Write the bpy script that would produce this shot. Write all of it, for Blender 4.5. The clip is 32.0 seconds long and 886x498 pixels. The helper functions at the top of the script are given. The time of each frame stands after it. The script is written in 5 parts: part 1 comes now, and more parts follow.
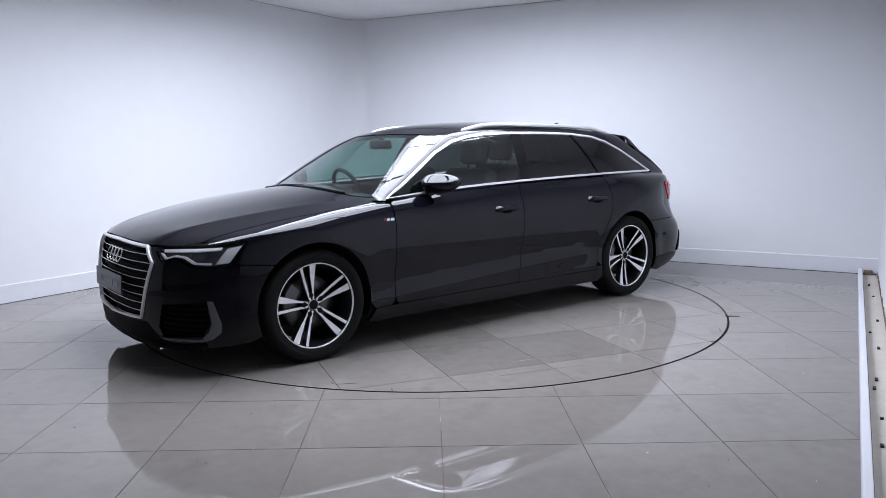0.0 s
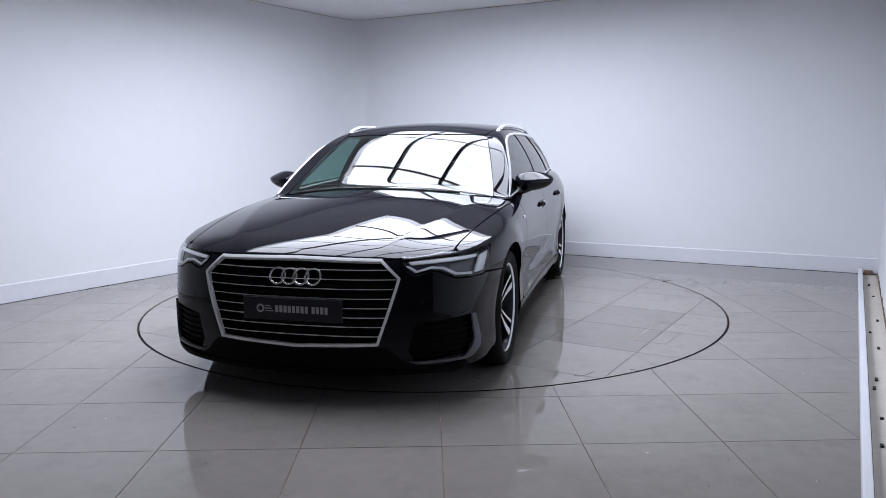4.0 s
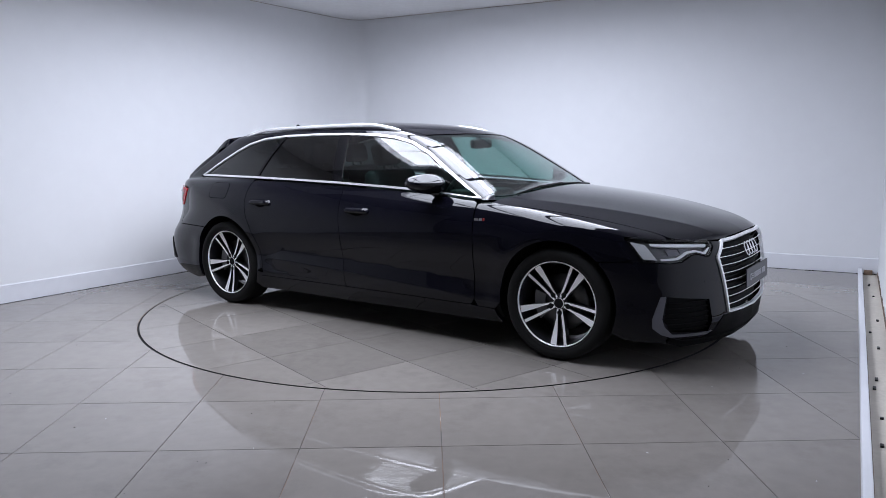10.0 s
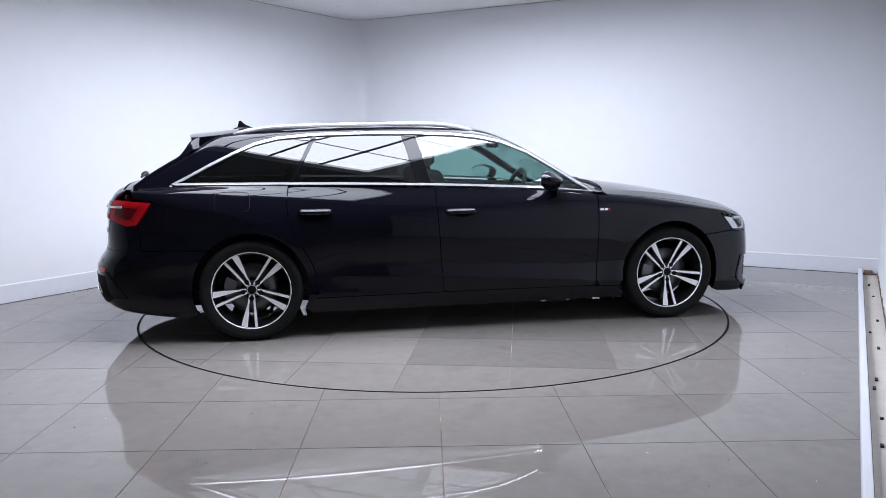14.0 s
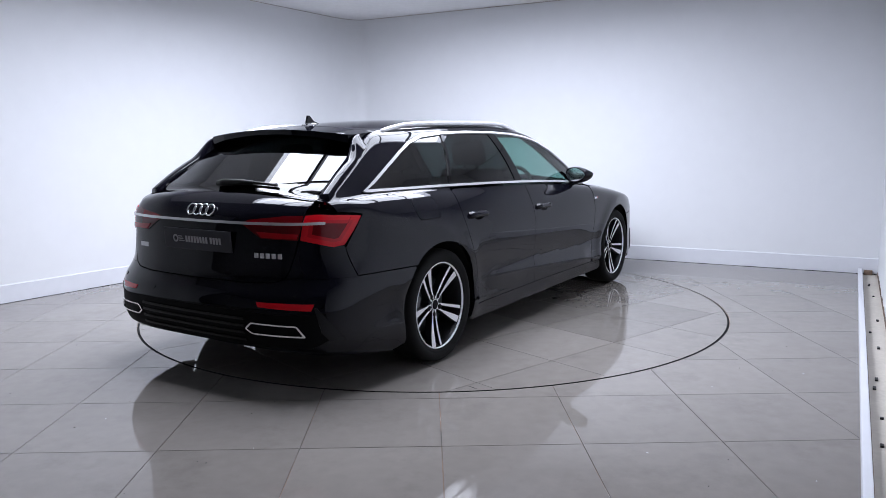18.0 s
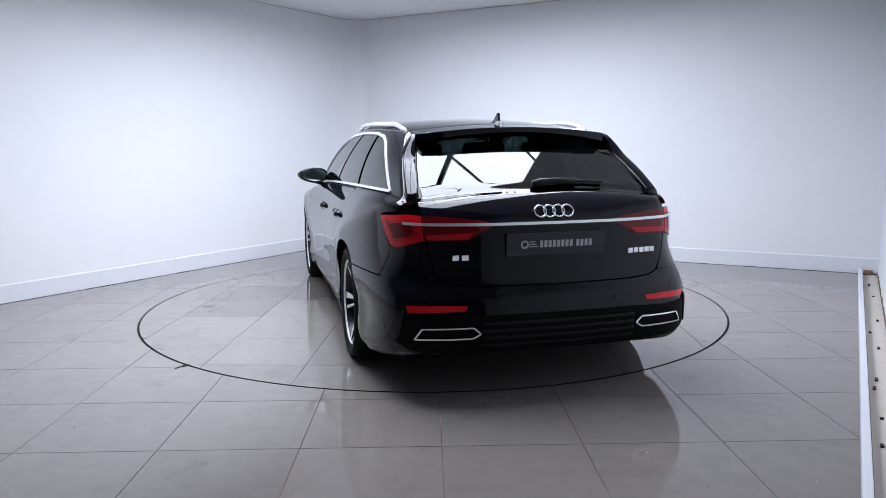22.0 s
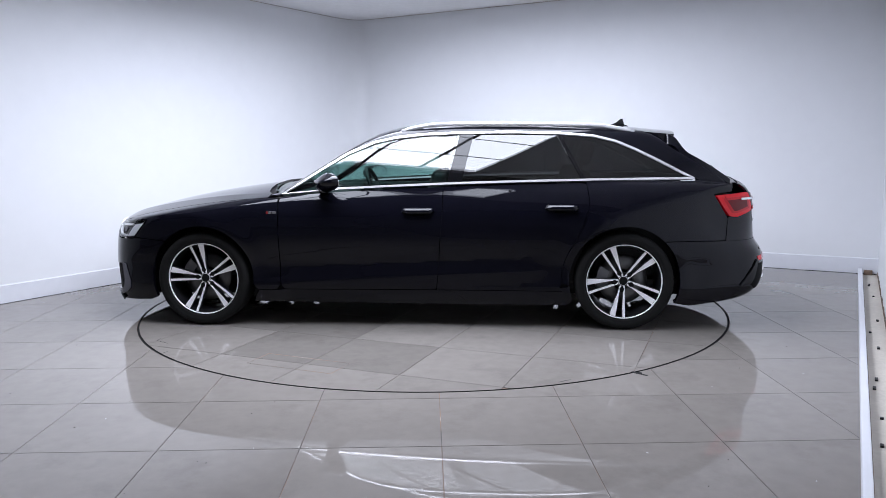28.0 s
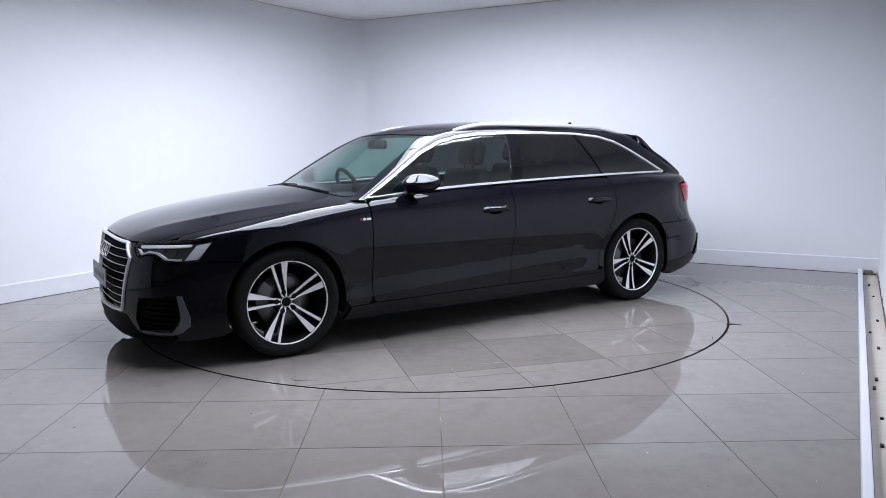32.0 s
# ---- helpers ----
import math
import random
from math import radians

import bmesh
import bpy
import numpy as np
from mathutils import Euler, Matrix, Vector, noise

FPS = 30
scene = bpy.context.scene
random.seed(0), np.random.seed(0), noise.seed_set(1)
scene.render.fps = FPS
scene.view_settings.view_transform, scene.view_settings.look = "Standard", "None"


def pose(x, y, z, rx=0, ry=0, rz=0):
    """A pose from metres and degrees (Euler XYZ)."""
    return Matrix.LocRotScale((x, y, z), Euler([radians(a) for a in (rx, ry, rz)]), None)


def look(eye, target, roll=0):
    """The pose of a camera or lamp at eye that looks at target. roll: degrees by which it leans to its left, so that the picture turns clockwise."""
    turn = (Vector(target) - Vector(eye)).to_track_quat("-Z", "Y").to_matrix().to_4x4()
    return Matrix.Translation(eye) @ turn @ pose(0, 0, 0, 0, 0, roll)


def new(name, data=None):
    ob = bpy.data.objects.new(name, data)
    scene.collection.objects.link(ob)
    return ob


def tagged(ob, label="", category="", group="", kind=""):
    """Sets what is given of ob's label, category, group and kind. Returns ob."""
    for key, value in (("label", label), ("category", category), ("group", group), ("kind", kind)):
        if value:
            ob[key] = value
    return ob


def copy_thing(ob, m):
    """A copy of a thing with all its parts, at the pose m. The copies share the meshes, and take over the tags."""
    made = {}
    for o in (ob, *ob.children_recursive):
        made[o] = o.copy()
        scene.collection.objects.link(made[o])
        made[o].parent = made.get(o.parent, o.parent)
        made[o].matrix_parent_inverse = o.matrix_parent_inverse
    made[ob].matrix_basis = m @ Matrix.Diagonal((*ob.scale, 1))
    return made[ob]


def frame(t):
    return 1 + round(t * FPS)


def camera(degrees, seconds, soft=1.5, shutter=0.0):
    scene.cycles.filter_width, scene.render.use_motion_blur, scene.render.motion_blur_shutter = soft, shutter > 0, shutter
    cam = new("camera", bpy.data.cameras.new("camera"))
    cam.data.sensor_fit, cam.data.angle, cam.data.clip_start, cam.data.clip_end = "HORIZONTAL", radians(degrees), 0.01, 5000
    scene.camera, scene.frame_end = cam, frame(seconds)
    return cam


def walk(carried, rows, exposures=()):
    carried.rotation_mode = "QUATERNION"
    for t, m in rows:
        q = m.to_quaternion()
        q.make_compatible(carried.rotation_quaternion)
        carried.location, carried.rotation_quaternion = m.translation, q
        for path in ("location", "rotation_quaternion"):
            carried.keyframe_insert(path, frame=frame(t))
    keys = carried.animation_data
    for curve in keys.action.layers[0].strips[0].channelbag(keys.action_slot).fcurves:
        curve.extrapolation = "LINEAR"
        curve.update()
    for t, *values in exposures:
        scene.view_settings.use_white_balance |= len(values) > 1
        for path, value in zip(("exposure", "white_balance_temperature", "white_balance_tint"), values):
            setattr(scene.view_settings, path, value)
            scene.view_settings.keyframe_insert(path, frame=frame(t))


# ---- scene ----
# ---- camera: fixed on its stand ----
cam = camera(61.57, 32.0, soft=0.6)
EYE = (0.0, -5.906, 1.265)
YAW, PITCH, ROLL = radians(0.70), radians(-8.08), -0.476
AIM = (EYE[0] + math.sin(YAW) * math.cos(PITCH), EYE[1] + math.cos(YAW) * math.cos(PITCH), EYE[2] + math.sin(PITCH))
walk(cam, [(0, look(EYE, AIM, ROLL)), (32, look(EYE, AIM, ROLL))],
     exposures=[(0, -0.1), (1, -0.13), (2, -0.14), (4, -0.27), (6, -0.35), (7.3, -0.42), (9, -0.34), (10, -0.27), (11, -0.12), (13, 0.02), (17, 0.0), (20.5, -0.05), (22, -0.07), (23.5, -0.03),
                (25, 0.05), (28, 0.03), (32, 0.0)])

# ---- room plan ----
CEIL = 2.81
LEFT_END, LEFT_START = (-1.228, 3.49), (-5.43, -2.76)
BACK_START, BACK_END = (-0.80, 3.727), (4.30, 0.935)
KERB_A, KERB_B = (4.044, 1.038), (1.345, -3.725)
SKY_C, SKY_ANG = (-0.241, -0.407), 59.0            # rooflight: centre, turn
SKY_L, SKY_W, SKY_NL, SKY_NW = 3.55, 2.75, 5, 4  # size and bays

# ---- light: daylight through the rooflight ----
world = bpy.data.worlds.new("overcast_sky")
scene.world = world
world.use_nodes = True
wn = world.node_tree
sky = wn.nodes.new("ShaderNodeTexSky")
sky.sky_type, sky.sun_disc, sky.sun_elevation, sky.sun_rotation = "NISHITA", False, radians(50), radians(120)
wn.links.new(sky.outputs[0], wn.nodes["Background"].inputs[0])
wn.nodes["Background"].inputs[1].default_value = 0.1
lamp = bpy.data.lights.new("rooflight_daylight", "AREA")
lamp.shape, lamp.size, lamp.size_y = "RECTANGLE", SKY_L, SKY_W
lamp.energy, lamp.color = 388, (0.88, 0.93, 1.085)
daylight = new("rooflight_daylight", lamp)
daylight.matrix_world = pose(SKY_C[0], SKY_C[1], CEIL + 0.115, 0, 0, SKY_ANG)


# ---- materials ----
def mat(name, color, rough=0.5, metal=0.0, spec=0.5, coat=0.0, coat_rough=0.03, vary=0.0, scale=6.0, bump=0.0, bump_scale=120.0,
        rough_vary=0.0, emit=0.0):
    m = bpy.data.materials.new(name)
    m.use_nodes = True
    nt = m.node_tree
    b = nt.nodes["Principled BSDF"]
    b.inputs["Base Color"].default_value = (*color, 1)
    b.inputs["Roughness"].default_value = rough
    b.inputs["Metallic"].default_value = metal
    b.inputs["Specular IOR Level"].default_value = spec
    b.inputs["Coat Weight"].default_value = coat
    b.inputs["Coat Roughness"].default_value = coat_rough
    if emit:
        b.inputs["Emission Color"].default_value = (*color, 1)
        b.inputs["Emission Strength"].default_value = emit
    tc = nt.nodes.new("ShaderNodeTexCoord")
    if vary:
        n1, n2 = nt.nodes.new("ShaderNodeTexNoise"), nt.nodes.new("ShaderNodeTexNoise")
        n1.inputs["Scale"].default_value, n2.inputs["Scale"].default_value = scale, scale * 9
        n1.inputs["Detail"].default_value = n2.inputs["Detail"].default_value = 5
        add = nt.nodes.new("ShaderNodeMath")
        add.operation = "ADD"
        ramp = nt.nodes.new("ShaderNodeMapRange")
        ramp.inputs[1].default_value, ramp.inputs[2].default_value = 0.6, 1.4
        ramp.inputs[3].default_value, ramp.inputs[4].default_value = 1 - vary, 1 + vary
        mix = nt.nodes.new("ShaderNodeVectorMath")
        mix.operation = "SCALE"
        mix.inputs[0].default_value = color
        for n in (n1, n2):
            nt.links.new(tc.outputs["Object"], n.inputs["Vector"])
        nt.links.new(n1.outputs[0], add.inputs[0])
        nt.links.new(n2.outputs[0], add.inputs[1])
        nt.links.new(add.outputs[0], ramp.inputs[0])
        nt.links.new(ramp.outputs[0], mix.inputs["Scale"])
        nt.links.new(mix.outputs[0], b.inputs["Base Color"])
        if rough_vary:
            rr = nt.nodes.new("ShaderNodeMapRange")
            rr.inputs[1].default_value, rr.inputs[2].default_value = 0.6, 1.4
            rr.inputs[3].default_value, rr.inputs[4].default_value = rough - rough_vary, rough + rough_vary
            nt.links.new(add.outputs[0], rr.inputs[0])
            nt.links.new(rr.outputs[0], b.inputs["Roughness"])
    if bump:
        nb, bp = nt.nodes.new("ShaderNodeTexNoise"), nt.nodes.new("ShaderNodeBump")
        nb.inputs["Scale"].default_value = bump_scale
        nb.inputs["Detail"].default_value = 4
        bp.inputs["Strength"].default_value, bp.inputs["Distance"].default_value = bump, 0.002
        nt.links.new(tc.outputs["Object"], nb.inputs["Vector"])
        nt.links.new(nb.outputs[0], bp.inputs["Height"])
        nt.links.new(bp.outputs[0], b.inputs["Normal"])
    return m


def glass_mat(name, tint, f0=0.11):
    """A thin pane: tinted see-through with a mirror coat by Fresnel."""
    m = bpy.data.materials.new(name)
    m.use_nodes = True
    nt = m.node_tree
    nt.nodes.remove(nt.nodes["Principled BSDF"])
    tr, gl, lw, mx = (nt.nodes.new("ShaderNode" + k) for k in ("BsdfTransparent", "BsdfGlossy", "LayerWeight", "MixShader"))
    tr.inputs[0].default_value = (*tint, 1)
    gl.inputs["Roughness"].default_value = 0.004
    lw.inputs[0].default_value = 0.5
    power, scale = nt.nodes.new("ShaderNodeMath"), nt.nodes.new("ShaderNodeMath")
    power.operation, scale.operation = "POWER", "MULTIPLY_ADD"
    power.inputs[1].default_value = 5
    scale.inputs[1].default_value, scale.inputs[2].default_value = 1 - f0, f0
    nt.links.new(lw.outputs["Facing"], power.inputs[0])
    nt.links.new(power.outputs[0], scale.inputs[0])
    nt.links.new(scale.outputs[0], mx.inputs[0])
    nt.links.new(tr.outputs[0], mx.inputs[1])
    nt.links.new(gl.outputs[0], mx.inputs[2])
    nt.links.new(mx.outputs[0], nt.nodes["Material Output"].inputs[0])
    return m


WALL = mat("white_wall_paint", (0.74, 0.75, 0.77), 0.7, spec=0.3, vary=0.02, scale=0.7, bump=0.10, bump_scale=60)
SKIRT = mat("white_gloss_skirting", (0.68, 0.69, 0.73), 0.4, vary=0.03, scale=1.5)
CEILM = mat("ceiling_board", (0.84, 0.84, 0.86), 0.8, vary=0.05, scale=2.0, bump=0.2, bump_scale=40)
# unseen hall surfaces, toned for bounced light and for the car's reflections
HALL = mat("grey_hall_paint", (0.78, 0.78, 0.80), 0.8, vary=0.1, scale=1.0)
UNSEENROOF = mat("unseen_dark_ceiling", (0.24, 0.24, 0.25), 0.8, vary=0.1, scale=1.0)
HALLFLOOR = mat("dark_hall_floor", (0.28, 0.265, 0.25), 0.4, vary=0.15, scale=1.0)
GROUT = mat("rusty_grout", (0.10, 0.09, 0.08), 0.8, vary=0.3, scale=1.3)
BLACKGAP = mat("dark_gap", (0.005, 0.005, 0.0055), 0.8, spec=0.2)
CREAM = mat("cream_gully_screed", (0.55, 0.51, 0.45), 0.7, vary=0.12, scale=4, bump=0.3)
BEAD = mat("brown_sealant_bead", (0.42, 0.37, 0.34), 0.7, vary=0.5, scale=2.0)
RUST = mat("brown_stain", (0.16, 0.11, 0.08), 0.8, vary=0.5, scale=14)
PAINT = mat("black_metallic_paint", (0.0034, 0.0034, 0.0066), 0.4, 0.0, 0.0, coat=1.0, coat_rough=0.012)
PAINT.node_tree.nodes["Principled BSDF"].inputs["Coat IOR"].default_value = 1.38
facing, gloss = PAINT.node_tree.nodes.new("ShaderNodeLayerWeight"), PAINT.node_tree.nodes.new("ShaderNodeMapRange")
facing.inputs[0].default_value = 0.5
gloss.inputs[2].default_value, gloss.inputs[3].default_value = 0.15, 0.45
PAINT.node_tree.links.new(facing.outputs["Facing"], gloss.inputs[0])
PAINT.node_tree.links.new(gloss.outputs[0], PAINT.node_tree.nodes["Principled BSDF"].inputs["Coat Weight"])
GLOSSBLACK = mat("gloss_black_plastic", (0.004, 0.004, 0.005), 0.05, spec=0.36)
BLACKPLAST = mat("black_plastic", (0.007, 0.007, 0.0075), 0.45, spec=0.25, bump=0.1, bump_scale=400)
SATIN = mat("satin_chrome", (0.95, 0.95, 0.97), 0.3, 0.25)
CHROME = mat("chrome", (0.84, 0.84, 0.86), 0.09, 1.0)
BRIGHT = mat("bright_anodised_trim", (0.92, 0.92, 0.94), 0.24, 0.6)
MATTBLACK = mat("matt_black_plastic", (0.005, 0.005, 0.0055), 0.6, spec=0.06, bump=0.1, bump_scale=400)
DARKTRIM = mat("dark_satin_trim", (0.007, 0.007, 0.009), 0.3, spec=0.25)
GREYTRIM = mat("grey_satin_trim", (0.11, 0.11, 0.13), 0.4, 0.3)
RUBBER = mat("tyre_rubber", (0.006, 0.006, 0.006), 0.8, spec=0.25, bump=0.2, bump_scale=200)
ALLOY = mat("machined_alloy", (0.96, 0.96, 0.97), 0.40, 0.15)
ALLOYDARK = mat("dark_grey_alloy", (0.018, 0.018, 0.021), 0.32, 0.5)
STEEL = mat("brake_steel", (0.12, 0.12, 0.12), 0.4, 0.9, vary=0.1, scale=20)
CALIPER = mat("brake_caliper", (0.16, 0.16, 0.17), 0.5, 0.4)
CLEAR = glass_mat("clear_green_glass", (0.44, 0.64, 0.60), 0.12)
PRIVACY = glass_mat("dark_privacy_glass", (0.05, 0.057, 0.06), 0.095)
LENS = glass_mat("clear_lens", (0.95, 0.96, 0.97), 0.04)
REDLENS = mat("red_lamp_lens", (0.66, 0.007, 0.016), 0.25, spec=0.06, coat=0.6, coat_rough=0.02)
REDDARK = mat("dark_red_lamp", (0.13, 0.002, 0.005), 0.25, spec=0.06, coat=0.6, coat_rough=0.02)
REDMID = mat("mid_red_lamp", (0.50, 0.005, 0.013), 0.25, spec=0.06, coat=0.6, coat_rough=0.02)
LAMPSILVER = mat("lamp_reflector", (0.75, 0.76, 0.78), 0.3, 0.2)
LIGHTGUIDE = mat("lamp_light_guide", (0.92, 0.93, 0.95), 0.3)
LAMPDARK = mat("lamp_housing", (0.09, 0.092, 0.10), 0.3, 0.2)
CLOTH = mat("black_seat_leather", (0.008, 0.008, 0.009), 0.55, spec=0.3, bump=0.3, bump_scale=300)
PLATE = mat("dark_plate", (0.030, 0.030, 0.040), 0.35, spec=0.3)
PLATEINK = mat("plate_white_print", (0.46, 0.46, 0.50), 0.5)
REDINK = mat("red_badge", (0.28, 0.02, 0.02), 0.4)
BAR = mat("rooflight_bar", (0.05, 0.05, 0.055), 0.6)
LINER = mat("grey_headlining", (0.22, 0.22, 0.22), 0.9)


def stain_grout(m, dark, mid=(0.13, 0.115, 0.10)):
    """Joints that run from dark to rust to pale along their length."""
    nt = m.node_tree
    n, tc, r = (nt.nodes.new("ShaderNode" + k) for k in ("TexNoise", "TexCoord", "ValToRGB"))
    n.inputs["Scale"].default_value, n.inputs["Detail"].default_value = 2.6, 6
    stops = ((0.36, (dark, dark * 0.92, dark * 0.85)), (0.50, mid), (0.58, (0.22, 0.13, 0.085)), (0.68, (0.36, 0.33, 0.30)))
    for e, (at, c) in zip([*r.color_ramp.elements, r.color_ramp.elements.new(0.5), r.color_ramp.elements.new(0.6)], stops):
        e.position, e.color = at, (*c, 1)
    nt.links.new(tc.outputs["Object"], n.inputs["Vector"])
    nt.links.new(n.outputs[0], r.inputs[0])
    nt.links.new(r.outputs[0], nt.nodes["Principled BSDF"].inputs["Base Color"])
    return m


def tile_mat():
    """Grey porcelain: clouds, fine speckle, a tone per tile, polished."""
    m = mat("grey_porcelain_tile", (0.226, 0.208, 0.190), 0.020, spec=0.44, vary=0.09, scale=1.6, rough_vary=0.008)
    nt = m.node_tree
    info, ramp, mul = nt.nodes.new("ShaderNodeObjectInfo"), nt.nodes.new("ShaderNodeMapRange"), nt.nodes.new("ShaderNodeVectorMath")
    ramp.inputs[3].default_value, ramp.inputs[4].default_value = 0.965, 1.035
    mul.operation = "SCALE"
    b = nt.nodes["Principled BSDF"]
    src = b.inputs["Base Color"].links[0].from_socket
    shift, move = nt.nodes.new("ShaderNodeMath"), nt.nodes.new("ShaderNodeVectorMath")
    shift.operation, shift.inputs[1].default_value = "MULTIPLY", 37.0
    nt.links.new(info.outputs["Random"], shift.inputs[0])
    nt.links.new(shift.outputs[0], move.inputs[1])
    tc = next(n for n in nt.nodes if n.type == "TEX_COORD")
    nt.links.new(tc.outputs["Object"], move.inputs[0])
    for n in nt.nodes:
        if n.type == "TEX_NOISE":
            nt.links.new(move.outputs[0], n.inputs["Vector"])
    nt.links.new(info.outputs["Random"], ramp.inputs[0])
    nt.links.new(src, mul.inputs[0])
    nt.links.new(ramp.outputs[0], mul.inputs["Scale"])
    blot, edge, dull, add, dim, out = (nt.nodes.new("ShaderNode" + k) for k in ("TexNoise", "MapRange", "Math", "Math", "MapRange", "VectorMath"))
    blot.inputs["Scale"].default_value, blot.inputs["Detail"].default_value, blot.inputs["Roughness"].default_value = 3.2, 9, 0.68
    edge.inputs[1].default_value, edge.inputs[2].default_value = 0.52, 0.70
    dull.operation, dull.inputs[1].default_value = "MULTIPLY", 0.055
    dim.inputs[3].default_value, dim.inputs[4].default_value = 1.0, 0.84
    out.operation = "SCALE"
    nt.links.new(move.outputs[0], blot.inputs["Vector"])
    nt.links.new(blot.outputs[0], edge.inputs[0])
    nt.links.new(edge.outputs[0], dull.inputs[0])
    nt.links.new(edge.outputs[0], dim.inputs[0])
    nt.links.new(b.inputs["Roughness"].links[0].from_socket, add.inputs[0])
    nt.links.new(dull.outputs[0], add.inputs[1])
    nt.links.new(add.outputs[0], b.inputs["Roughness"])
    nt.links.new(mul.outputs[0], out.inputs[0])
    nt.links.new(dim.outputs[0], out.inputs["Scale"])
    nt.links.new(out.outputs[0], b.inputs["Base Color"])
    return m


TILE = tile_mat()
DISCGROUT = stain_grout(GROUT.copy(), 0.13, (0.19, 0.175, 0.16))
DISCGROUT.name = "pale_stained_grout"
stain_grout(GROUT, 0.075)
TILE_DARK = TILE.copy()
TILE_DARK.name = "darker_porcelain_tile"
for n in TILE_DARK.node_tree.nodes:
    if n.type == "VECT_MATH" and not n.inputs[0].is_linked:
        n.inputs[0].default_value = (0.184, 0.169, 0.154)


# ---- mesh helpers ----
def mesh_of(name, bm, material, smooth=False):
    me = bpy.data.meshes.new(name)
    bm.normal_update()
    bm.to_mesh(me)
    bm.free()
    me.materials.append(material)
    if smooth:
        me.polygons.foreach_set("use_smooth", [True] * len(me.polygons))
    return me


def part(name, bm, material, parent, label="", smooth=False):
    ob = new(name, mesh_of(name, bm, material, smooth))
    ob.parent = parent
    if label:
        tagged(ob, label)
    return ob


def box(bm, x0, x1, y0, y1, z0, z1, bevel=0.0, m=None, segs=2):
    mm = Matrix.Translation(((x0 + x1) / 2, (y0 + y1) / 2, (z0 + z1) / 2)) @ Matrix.Diagonal((x1 - x0, y1 - y0, z1 - z0, 1))
    if m is not None:
        mm = m @ mm
    vs = bmesh.ops.create_cube(bm, size=1, matrix=mm)["verts"]
    if bevel:
        bmesh.ops.bevel(bm, geom=list({e for v in vs for e in v.link_edges}), offset=bevel, segments=segs, affect="EDGES", profile=0.5)
    return vs


def prism(bm, pts, z0, z1, m=None, bevel=0.0):
    """A polygon of the plane, given height."""
    m = m or Matrix()
    lo = [bm.verts.new(m @ Vector((x, y, z0))) for x, y in pts]
    hi = [bm.verts.new(m @ Vector((x, y, z1))) for x, y in pts]
    fs = [bm.faces.new(hi), bm.faces.new(lo[::-1])]
    n = len(pts)
    for i in range(n):
        fs.append(bm.faces.new((lo[i], lo[(i + 1) % n], hi[(i + 1) % n], hi[i])))
    if bevel:
        bmesh.ops.bevel(bm, geom=list(fs[0].edges), offset=bevel, segments=2, affect="EDGES", profile=0.5)
    bmesh.ops.recalc_face_normals(bm, faces=bm.faces)


def lathe(bm, prof, n=48, m=None, a0=0.0, a1=2 * math.pi):
    """Turns a profile of (r, h) round the z axis of m."""
    m = m or Matrix()
    full = abs(a1 - a0 - 2 * math.pi) < 1e-6
    k = n if full else n + 1
    rings = [[bm.verts.new(m @ Vector((r * math.cos(a0 + (a1 - a0) * i / n), r * math.sin(a0 + (a1 - a0) * i / n), h))) for i in range(k)] for r, h in prof]
    for p, q in zip(rings, rings[1:]):
        for i in range(n):
            j = (i + 1) % k
            bm.faces.new((p[i], p[j], q[j], q[i]))


def tube(bm, pts, r, n=10, flat=1.0):
    """A round bar along points."""
    pts = [Vector(p) for p in pts]
    rings = []
    for i, p in enumerate(pts):
        d = (pts[min(i + 1, len(pts) - 1)] - pts[max(i - 1, 0)]).normalized()
        s = d.cross(Vector((0, 0, 1)))
        s = s.normalized() if s.length > 1e-4 else Vector((1, 0, 0))
        u = s.cross(d)
        rr = r[i] if isinstance(r, (list, tuple)) else r
        rings.append([bm.verts.new(p + rr * (math.cos(a) * s + flat * math.sin(a) * u)) for a in (2 * math.pi * j / n for j in range(n))])
    for p, q in zip(rings, rings[1:]):
        for j in range(n):
            bm.faces.new((p[j], q[j], q[(j + 1) % n], p[(j + 1) % n]))
    bm.faces.new(rings[0])
    bm.faces.new(rings[-1][::-1])
    bmesh.ops.recalc_face_normals(bm, faces=bm.faces)


def inside(loops, q):
    """Even-odd test of points against closed loops."""
    q = np.asarray(q)
    res = np.zeros(len(q), bool)
    for lp in loops:
        a, b = lp, np.roll(lp, -1, 0)
        for (x0, y0), (x1, y1) in zip(a, b):
            if y0 == y1:
                continue
            c = ((y0 > q[:, 1]) != (y1 > q[:, 1])) & (q[:, 0] < (x1 - x0) * (q[:, 1] - y0) / (y1 - y0) + x0)
            res ^= c
    return res


def fine(lp, step):
    """Adds points along a closed loop."""
    lp = np.asarray(lp, float)
    out = []
    for a, b in zip(lp, np.roll(lp, -1, 0)):
        n = max(1, int(math.ceil(np.hypot(*(b - a)) / step)))
        out += [a + (b - a) * i / n for i in range(n)]
    return np.array(out)


